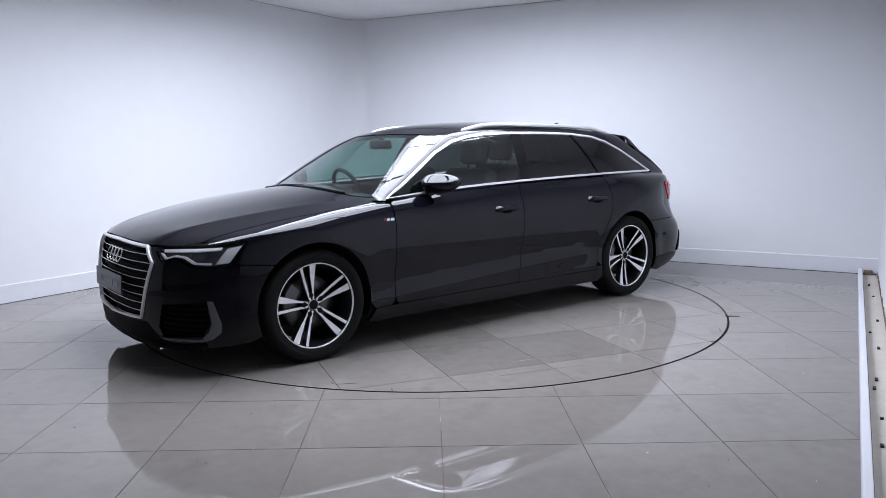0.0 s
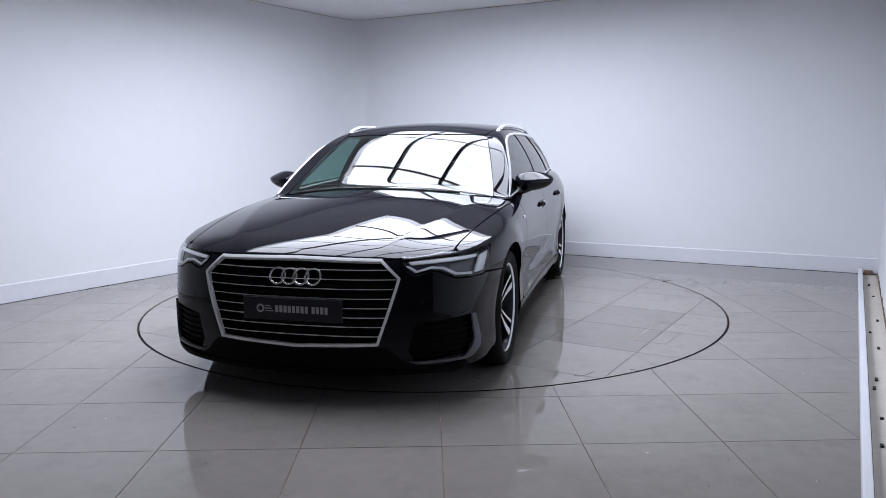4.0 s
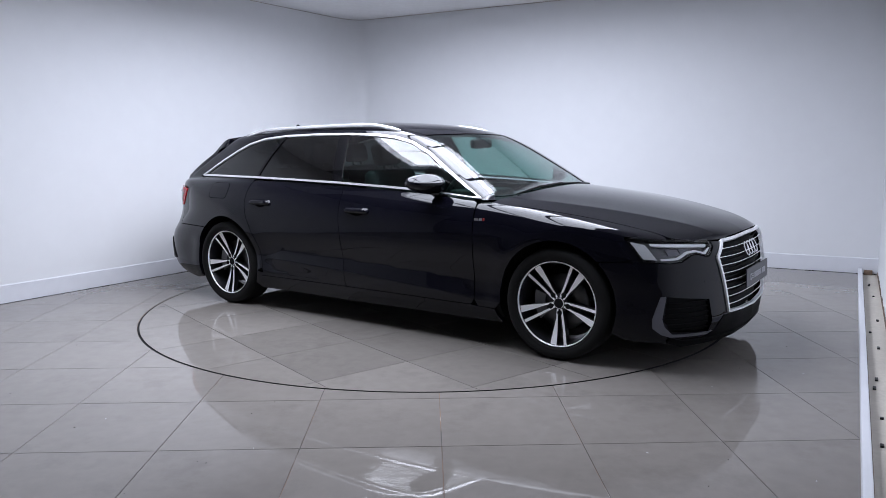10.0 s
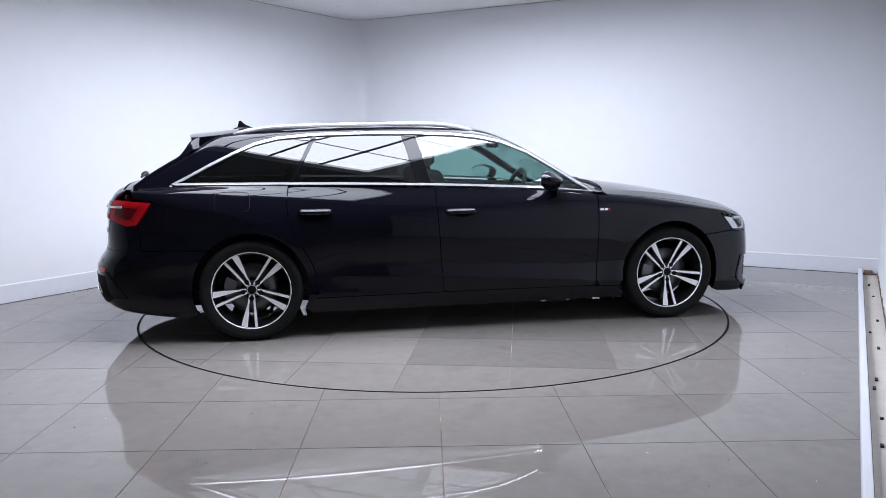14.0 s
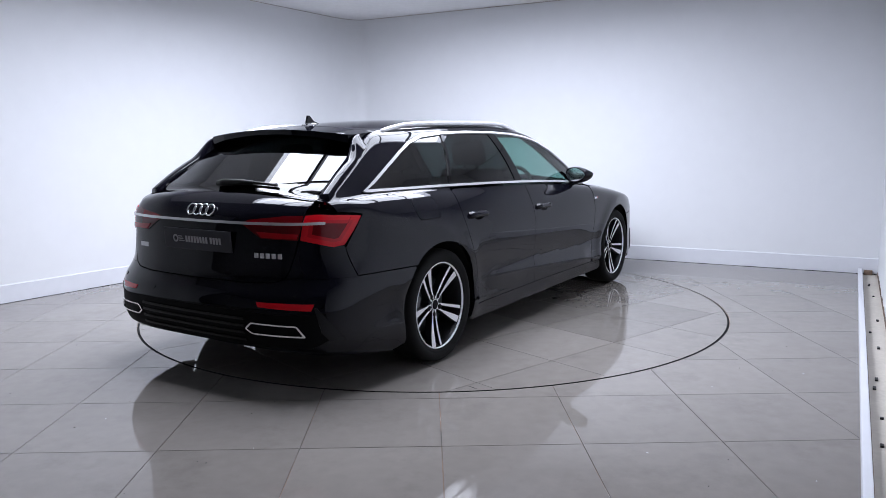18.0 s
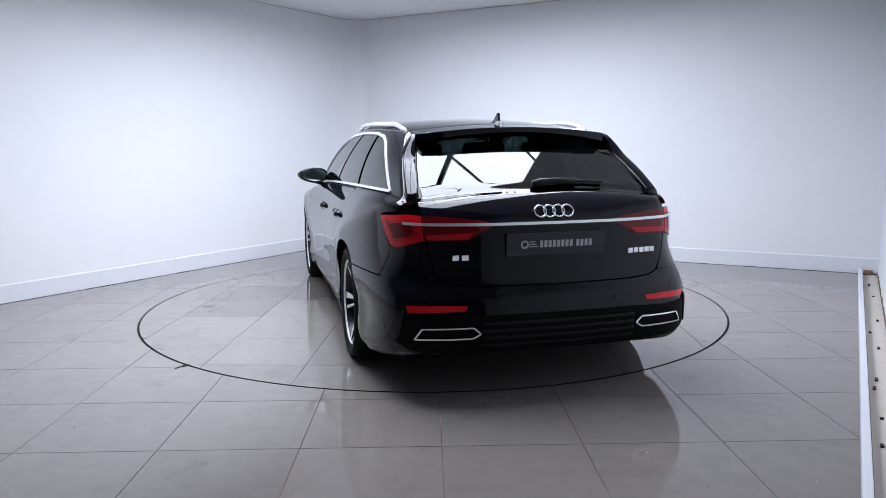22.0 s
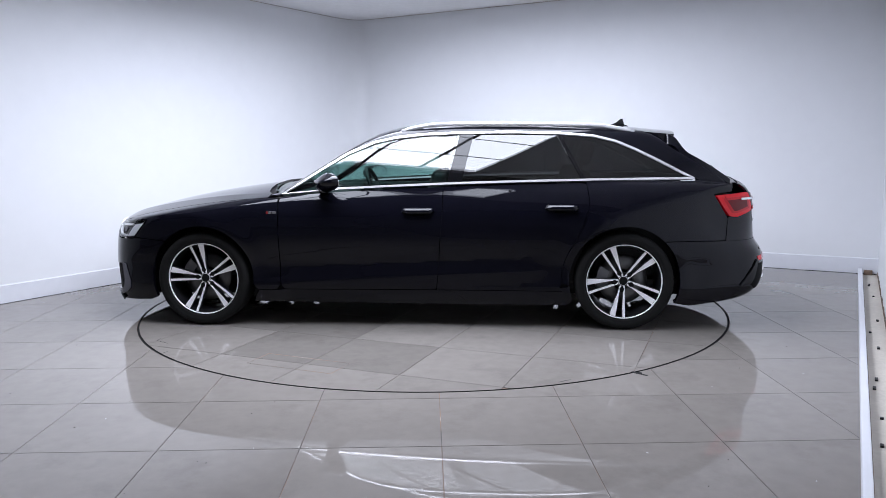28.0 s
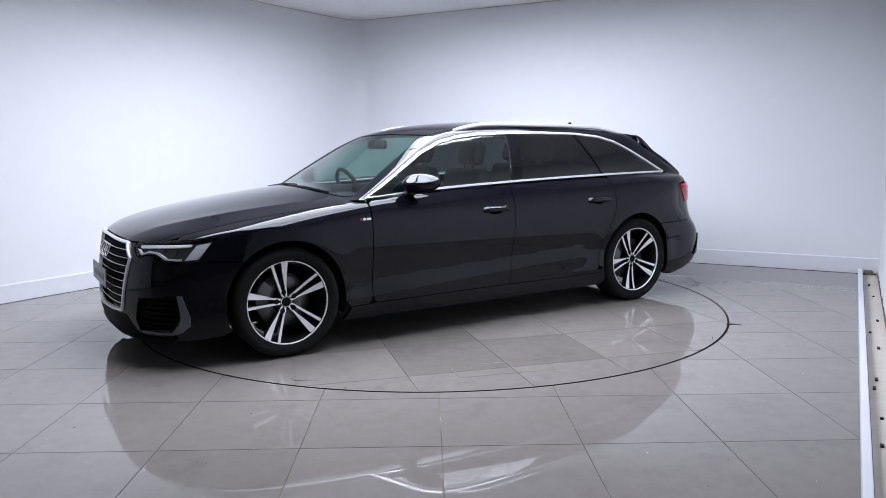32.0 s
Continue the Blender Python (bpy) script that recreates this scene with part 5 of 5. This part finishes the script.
def build_details(car, doors):
    for s in (1, -1):
        build_mirror(car, s)
        # roof rail
        bm = bmesh.new()
        pts = []
        for i in range(33):
            t = i / 32
            x = 0.075 - 1.63 * t
            y = 0.585 + 0.022 * math.sin(math.pi * min(1, max(0, t))) - 0.02 * t
            base = float(lift("top", [(x, y)])[0, 2])
            pts.append((x, s * y, base - 0.006 + 0.030 * min(1, (min(t, 1 - t) / 0.14)) ** 0.7))
        tube(bm, pts, 0.0135, 10, 1.1)
        part("roof_rail", bm, BRIGHT, car, "polished aluminium roof rail", True)
    # door handles on their doors
    for d in doors:
        s = 1 if d.data.vertices[0].co.y > 0 else -1
        front = d.name.startswith("front")
        xc, zc = (-0.068, 0.812) if front else (-1.04, 0.832)
        y0 = float(lift("side", [(xc, zc)])[0, 1])
        bm = bmesh.new()
        rows = []
        for k in range(17):
            t = k / 16
            e = min(1.0, min(t, 1 - t) / 0.16)
            e = e * (2 - e)
            x, o = xc - 0.118 + 0.236 * t, y0 - 0.008 + 0.042 * e
            top, low = zc + 0.006 + 0.014 * e, zc - 0.006 - 0.012 * e
            rows.append([bm.verts.new((x, s * yy, zz)) for yy, zz in ((o - 0.030, top), (o - 0.022, top + 0.001), (o - 0.006, top - 0.010), (o, top - 0.016), (o - 0.001, low + 0.008), (o - 0.010, low), (o - 0.030, low))])
        for p, q in zip(rows, rows[1:]):
            for i in range(6):
                bm.faces.new((p[i], p[i + 1], q[i + 1], q[i]))
        bm.faces.new(rows[0])
        bm.faces.new(rows[-1][::-1])
        bmesh.ops.recalc_face_normals(bm, faces=bm.faces)
        part("handle", bm, PAINT, d, "body-coloured pull handle", True)
        bm = bmesh.new()
        a, b = [], []
        for k in range(13):
            u = -1 + k / 6
            x, hh = xc + 0.005 + 0.062 * u, math.sqrt(max(0.0, 1 - u * u))
            a.append(bm.verts.new((x, s * (y0 + 0.001), zc - 0.014)))
            b.append(bm.verts.new((x, s * (y0 + 0.001 + 0.014 * hh), zc - 0.014 - 0.020 * hh)))
        lo = [bm.verts.new((v.co.x, s * (y0 - 0.004), v.co.z - 0.008)) for v in b]
        for k in range(12):
            bm.faces.new((a[k], a[k + 1], b[k + 1], b[k]))
            bm.faces.new((b[k], b[k + 1], lo[k + 1], lo[k]))
        bmesh.ops.remove_doubles(bm, verts=bm.verts, dist=1e-5)
        bmesh.ops.recalc_face_normals(bm, faces=bm.faces)
        part("handle_recess", bm, GLOSSBLACK, d)
    # fuel flap on the right rear quarter
    flap = np.array(rounded([(-1.67, 0.965), (-1.45, 0.965), (-1.45, 0.845), (-1.67, 0.845)], 0.04))
    panel("fuel_flap", [offset_loop(flap, 0.003)], "side", PAINT, car, off=0.0016, thick=0.003, sides=(-1,), label="flush black fuel flap")
    panel("flap_joint", [offset_loop(flap, -0.0005), offset_loop(flap, 0.004)], "side", BLACKGAP, car, off=0.0008, thick=0.002, step=0.01, sides=(-1,))
    # parking sensors
    for view, spots in (("behind", ((0.30, 0.50), (0.66, 0.535))), ("ahead", ((0.62, 0.50), (0.20, 0.235)))):
        for y, z in spots:
            p = lift(view, [(y, z)])
            n = grad(p)[0]
            for s in (1, -1):
                bm = bmesh.new()
                q = Vector((n[0], s * n[1], n[2])).to_track_quat("Z", "Y").to_matrix().to_4x4()
                lathe(bm, [(0.0005, 0.002), (0.009, 0.0018), (0.0105, 0.0), (0.0105, -0.004)], 16, Matrix.Translation((p[0, 0], s * p[0, 1], p[0, 2])) @ q)
                part("parking_sensor", bm, GLOSSBLACK, car)
    # wing badge
    for s in (1, -1):
        b = new("badge")
        b.parent = car
        y0 = float(lift("side", [(0.947, 0.803)])[0, 1])
        for i, (x0, x1, mt) in enumerate(((0.972, 0.985, REDINK), (0.945, 0.968, CHROME), (0.912, 0.940, CHROME))):
            bm = bmesh.new()
            box(bm, x0, x1, *sorted((s * (y0 - 0.002), s * (y0 + 0.003))), 0.795, 0.811, 0.001)
            part("badge_piece", bm, mt, b)
    # rear lettering as plain bars
    for y0, y1, n in ((0.525, 0.435, 2), (-0.405, -0.575, 5)):
        b = new("badge")
        b.parent = car
        for i in range(n):
            a = y0 + (y1 - y0) * i / n
            c = a + (y1 - y0) / n * 0.75
            p = lift("behind", [((a + c) / 2, 0.715)])[0]
            bm = bmesh.new()
            box(bm, p[0] - 0.004, p[0] + 0.002, *sorted((a, c)), 0.702, 0.728, 0.001)
            part("badge_piece", bm, BRIGHT, b)
    ring_badge("front_emblem", car, 2.318, 0.628, 0.040, 0.0055, 0.063, -22)
    p = lift("behind", [(0.0, 0.930)])[0]
    ring_badge("rear_emblem", car, float(p[0]) - 0.008, 0.930, 0.031, 0.0045, 0.048, 28)
    # spoiler: a wedge over the glass, with a blade down each side of it
    tips = [(-1.60, 0.560), (-1.72, 0.566), (-1.80, 0.562), (-1.832, 0.545), (-1.856, 0.42), (-1.870, 0.20), (-1.875, 0.0)]
    lp = fine(tips + [(x, -y) for x, y in tips[-2::-1]], 0.03)
    v, f = fill([lp], 0.04)
    zt = 1.3725 + (v[:, 0] + 1.66) * 0.095 - 0.042 * (v[:, 1] / 0.57) ** 2
    zb = np.minimum(np.maximum(lift("top", v)[:, 2] - 0.006, zt - 0.022 - 0.45 * (v[:, 0] + 1.886)), zt - 0.014)
    bm = bmesh.new()
    top = [bm.verts.new((*p, z)) for p, z in zip(v, zt)]
    bot = [bm.verts.new((p[0] + 0.004, p[1] * 0.995, z)) for p, z in zip(v, zb)]
    for t in f:
        bm.faces.new([top[i] for i in t])
        bm.faces.new([bot[i] for i in t[::-1]])
    for a, b in rim_edges(f):
        bm.faces.new([bm.verts.new(q.co) for q in (top[b], top[a], bot[a], bot[b])])
    part("roof_spoiler", bm, PAINT, car, "black roof-edge spoiler", True)
    fin_top = curve((-1.66, 1.335), (-1.78, 1.318), (-1.83, 1.295), (-1.862, 1.245), (-1.895, 1.200), (-1.96, 1.160), (-2.04, 1.112), (-2.12, 1.058), (-2.20, 1.000), soft=0.008)
    fin_in = curve((-1.66, 0.515), (-1.735, 0.534), (-1.80, 0.560), (-1.95, 0.596), (-2.12, 0.626), (-2.22, 0.640))
    for s in (1, -1):
        bm = bmesh.new()
        rows = []
        for x in np.linspace(-1.775, -2.185, 32):
            z1, y0 = float(fin_top(x)), float(fin_in(x))
            z0 = z1 - 0.07
            y1, y2 = (min(y0 + 0.075, max(y0 + 0.012, float(SIDE_G(x) - TUMBLE(z)) - 0.004)) for z in (z1, z0))
            rows.append([bm.verts.new((x, s * y, z)) for y, z in ((y0, z0), (y0 + 0.003, z1 - 0.004), (y0 + 0.007, z1), (y1 - 0.006, z1), (y1, z1 - 0.006), (y2 + 0.002, z0))])
        for p, q in zip(rows, rows[1:]):
            for i in range(5):
                bm.faces.new((p[i], p[i + 1], q[i + 1], q[i]))
        bm.faces.new(rows[0])
        bm.faces.new(rows[-1][::-1])
        bmesh.ops.recalc_face_normals(bm, faces=bm.faces)
        part("spoiler_blade", bm, PAINT, car, "", True)

    # aerial fin
    bm = bmesh.new()
    prism(bm, [(0.0, 0), (-0.125, 0), (-0.135, 0.006), (-0.118, 0.014), (-0.108, 0.058), (-0.092, 0.058), (-0.060, 0.028), (-0.015, 0.012)], -0.007, 0.007, Matrix(((1, 0, 0, -1.45), (0, 0, 1, 0), (0, 1, 0, 1.384), (0, 0, 0, 1))), 0.003)
    lathe(bm, [(0.0005, 0.014), (0.5, 0.012), (0.85, 0.006), (1.0, -0.004)], 24, Matrix.Translation((-1.52, 0, 1.386)) @ Matrix.Diagonal((0.085, 0.032, 1, 1)))
    part("aerial_fin", bm, GLOSSBLACK, car, "black shark-fin aerial")
    # wipers
    for pts in (((1.035, -0.60), (1.030, -0.30), (1.045, 0.02)), ((1.075, -0.05), (1.060, 0.25), (1.020, 0.52))):
        bm = bmesh.new()
        tube(bm, [(x, y, float(lift("top", [(x, y)])[0, 2]) + 0.004) for x, y in pts], 0.007, 8)
        part("wiper", bm, BLACKPLAST, car, "", True)
    bm = bmesh.new()
    z0 = lambda x, y: float(lift("top", [(x, y)])[0, 2]) + 0.018
    tube(bm, [(-2.235, 0.05, z0(-2.235, 0.05)), (-2.232, 0.0, z0(-2.232, 0.0) + 0.004), (-2.222, -0.10, z0(-2.222, -0.1) + 0.002), (-2.215, -0.20, z0(-2.215, -0.2))], [0.016, 0.021, 0.017, 0.013], 10)
    tube(bm, [(-2.212, -0.06, z0(-2.212, -0.06) - 0.006), (-2.205, -0.20, z0(-2.205, -0.2) - 0.006), (-2.195, -0.36, z0(-2.195, -0.36) - 0.008)], 0.0075, 8)
    part("rear_wiper", bm, BLACKPLAST, car, "", True)


def build_underside(car):
    bm = bmesh.new()
    box(bm, -1.0, 1.0, -0.84, 0.84, 0.17, 0.22)
    box(bm, -2.2, -1.0, -0.55, 0.55, 0.18, 0.30)
    box(bm, 1.0, 2.15, -0.55, 0.55, 0.16, 0.30)
    box(bm, 1.95, 2.15, -0.66, 0.66, 0.16, 0.5)
    box(bm, -2.25, -1.9, -0.70, 0.70, 0.24, 0.5)
    part("underbody", bm, BLACKGAP, car)
    for x in (HUB_F, HUB_R):
        for s in (1, -1):
            bm = bmesh.new()
            m = Matrix.Translation((x, s * 0.56, HUB_Z)) @ Matrix(((1, 0, 0, 0), (0, 0, s, 0), (0, 1, 0, 0), (0, 0, 0, 1)))
            lathe(bm, [(0.0005, 0.0), (ARCH + 0.018, 0.0), (ARCH + 0.018, 0.335)], 40, m, radians(-14), radians(194))
            part("wheel_arch_liner", bm, BLACKGAP, car)


def build_interior(car):
    bm = bmesh.new()
    box(bm, -1.9, 1.0, -0.74, 0.74, 0.25, 0.32)
    box(bm, -2.15, -1.28, -0.68, 0.68, 0.32, 0.86, 0.02)
    part("cabin_floor", bm, BLACKPLAST, car)
    bm = bmesh.new()
    box(bm, 0.52, 1.02, -0.74, 0.74, 0.60, 0.905, 0.05)
    box(bm, 0.50, 0.78, -0.62, -0.18, 0.86, 0.955, 0.03)
    part("dashboard", bm, BLACKPLAST, car, "black soft dashboard")
    for s in (1, -1):
        bm = bmesh.new()
        box(bm, -1.2, 0.85, *sorted((s * 0.72, s * 0.80)), 0.30, 0.93, 0.02)
        part("door_lining", bm, BLACKPLAST, car)
    rows = [(0.02, 0.37, 0.56), (0.02, -0.37, 0.56), (-0.98, 0.40, 0.52), (-0.98, -0.40, 0.52), (-0.98, 0.0, 0.46)]
    for x, y, w in rows:
        st = new("seat")
        st.parent = car
        bm = bmesh.new()
        box(bm, x - 0.02, x + 0.48, y - w / 2 + 0.02, y + w / 2 - 0.02, 0.34, 0.52, 0.05)
        part("cushion", bm, CLOTH, st, "", True)
        bm = bmesh.new()
        m = Matrix.Translation((x - 0.06, y, 0.50)) @ Euler((0, radians(-16), 0)).to_matrix().to_4x4()
        box(bm, -0.07, 0.06, -w / 2 + 0.02, w / 2 - 0.02, 0.0, 0.60, 0.055, m, 3)
        part("backrest", bm, CLOTH, st, "", True)
        bm = bmesh.new()
        box(bm, -0.045, 0.055, -0.13, 0.13, 0.63, 0.80, 0.04, m, 3)
        box(bm, -0.01, 0.01, -0.06, -0.045, 0.58, 0.66, 0, m)
        box(bm, -0.01, 0.01, 0.045, 0.06, 0.58, 0.66, 0, m)
        part("headrest", bm, CLOTH, st, "", True)
    # steering wheel on the right-hand side
    bm = bmesh.new()
    m = Matrix.Translation((0.44, -0.37, 0.90)) @ Euler((0, radians(-66), 0)).to_matrix().to_4x4()
    lathe(bm, [(0.182 + 0.016 * math.cos(a), 0.016 * math.sin(a)) for a in (2 * math.pi * k / 8 for k in range(9))], 36, m)
    box(bm, -0.05, 0.05, -0.17, 0.17, -0.012, 0.012, 0.008, m)
    box(bm, -0.17, 0.0, -0.03, 0.03, -0.012, 0.012, 0.008, m)
    part("steering_wheel", bm, CLOTH, car, "", True)
    bm = bmesh.new()
    box(bm, 0.36, 0.40, -0.13, 0.13, 1.225, 1.295, 0.018)
    box(bm, 0.345, 0.375, -0.02, 0.02, 1.27, 1.312, 0.008)
    part("interior_mirror", bm, BLACKPLAST, car, "", True)
    # headlining under the roof
    lin = [(0.22, 0.50), (-0.5, 0.54), (-1.6, 0.50)]
    loop = lin + [(x, -y) for x, y in lin[::-1]]
    panel("headlining", [loop], "top", LINER, car, off=-0.03, thick=0.004, step=0.1, both=True)


def build_car():
    car = tagged(new("car"), "black estate car with chrome trim on the turntable", "car")
    doors = build_body(car)
    build_glass(car)
    build_tail(car)
    build_nose(car)
    build_details(car, doors)
    build_underside(car)
    build_interior(car)
    w = build_wheel()
    w.parent = car
    tagged(w, "five twin-spoke machined alloy wheel")
    YW = 0.808
    w.matrix_local = pose(HUB_F, YW, WHEEL_Z, 0, -24, 0)
    for x, s, spin in ((HUB_R, 1, -8), (HUB_F, -1, 5), (HUB_R, -1, -4)):
        copy_thing(w, pose(x, s * YW, WHEEL_Z, 0, spin, 0 if s > 0 else 180))
    return car


build_room()
build_floor()
turntable = build_turntable()
car = build_car()

# ---- turning ----
CAR_DX, CAR_DY = 0.0917, -0.0372
TURN = [(0.0, -141.9), (0.5, -141.17), (1.0, -138.59), (1.5, -134.56), (2.0, -128.91), (2.5, -123.14), (3.0, -117.26), (3.5, -111.42), (4.5, -99.65), (5.5, -87.86), (6.0, -81.83), (7.0, -70.27), (8.0, -58.95),
        (9.0, -47.42), (10.0, -35.97), (11.0, -24.59), (12.0, -13.1), (13.0, -1.45), (14.0, 10.22), (15.5, 27.4), (17.0, 44.71), (18.0, 56.76), (19.0, 68.84), (20.0, 80.76),
        (21.0, 92.59), (22.0, 104.07), (23.0, 115.71), (24.0, 127.43), (25.0, 139.15), (26.5, 156.8), (28.0, 174.36), (29.0, 185.74), (30.0, 196.91), (30.5, 202.36), (31.0, 207.5),
        (31.5, 210.3), (32.0, 211.6)]


def motions():
    walk(turntable, [(t, pose(0, 0, 0, 0, 0, a)) for t, a in TURN])
    walk(car, [(t, pose(0, 0, 0, 0, 0, a) @ pose(CAR_DX, CAR_DY, 0)) for t, a in TURN])


motions()
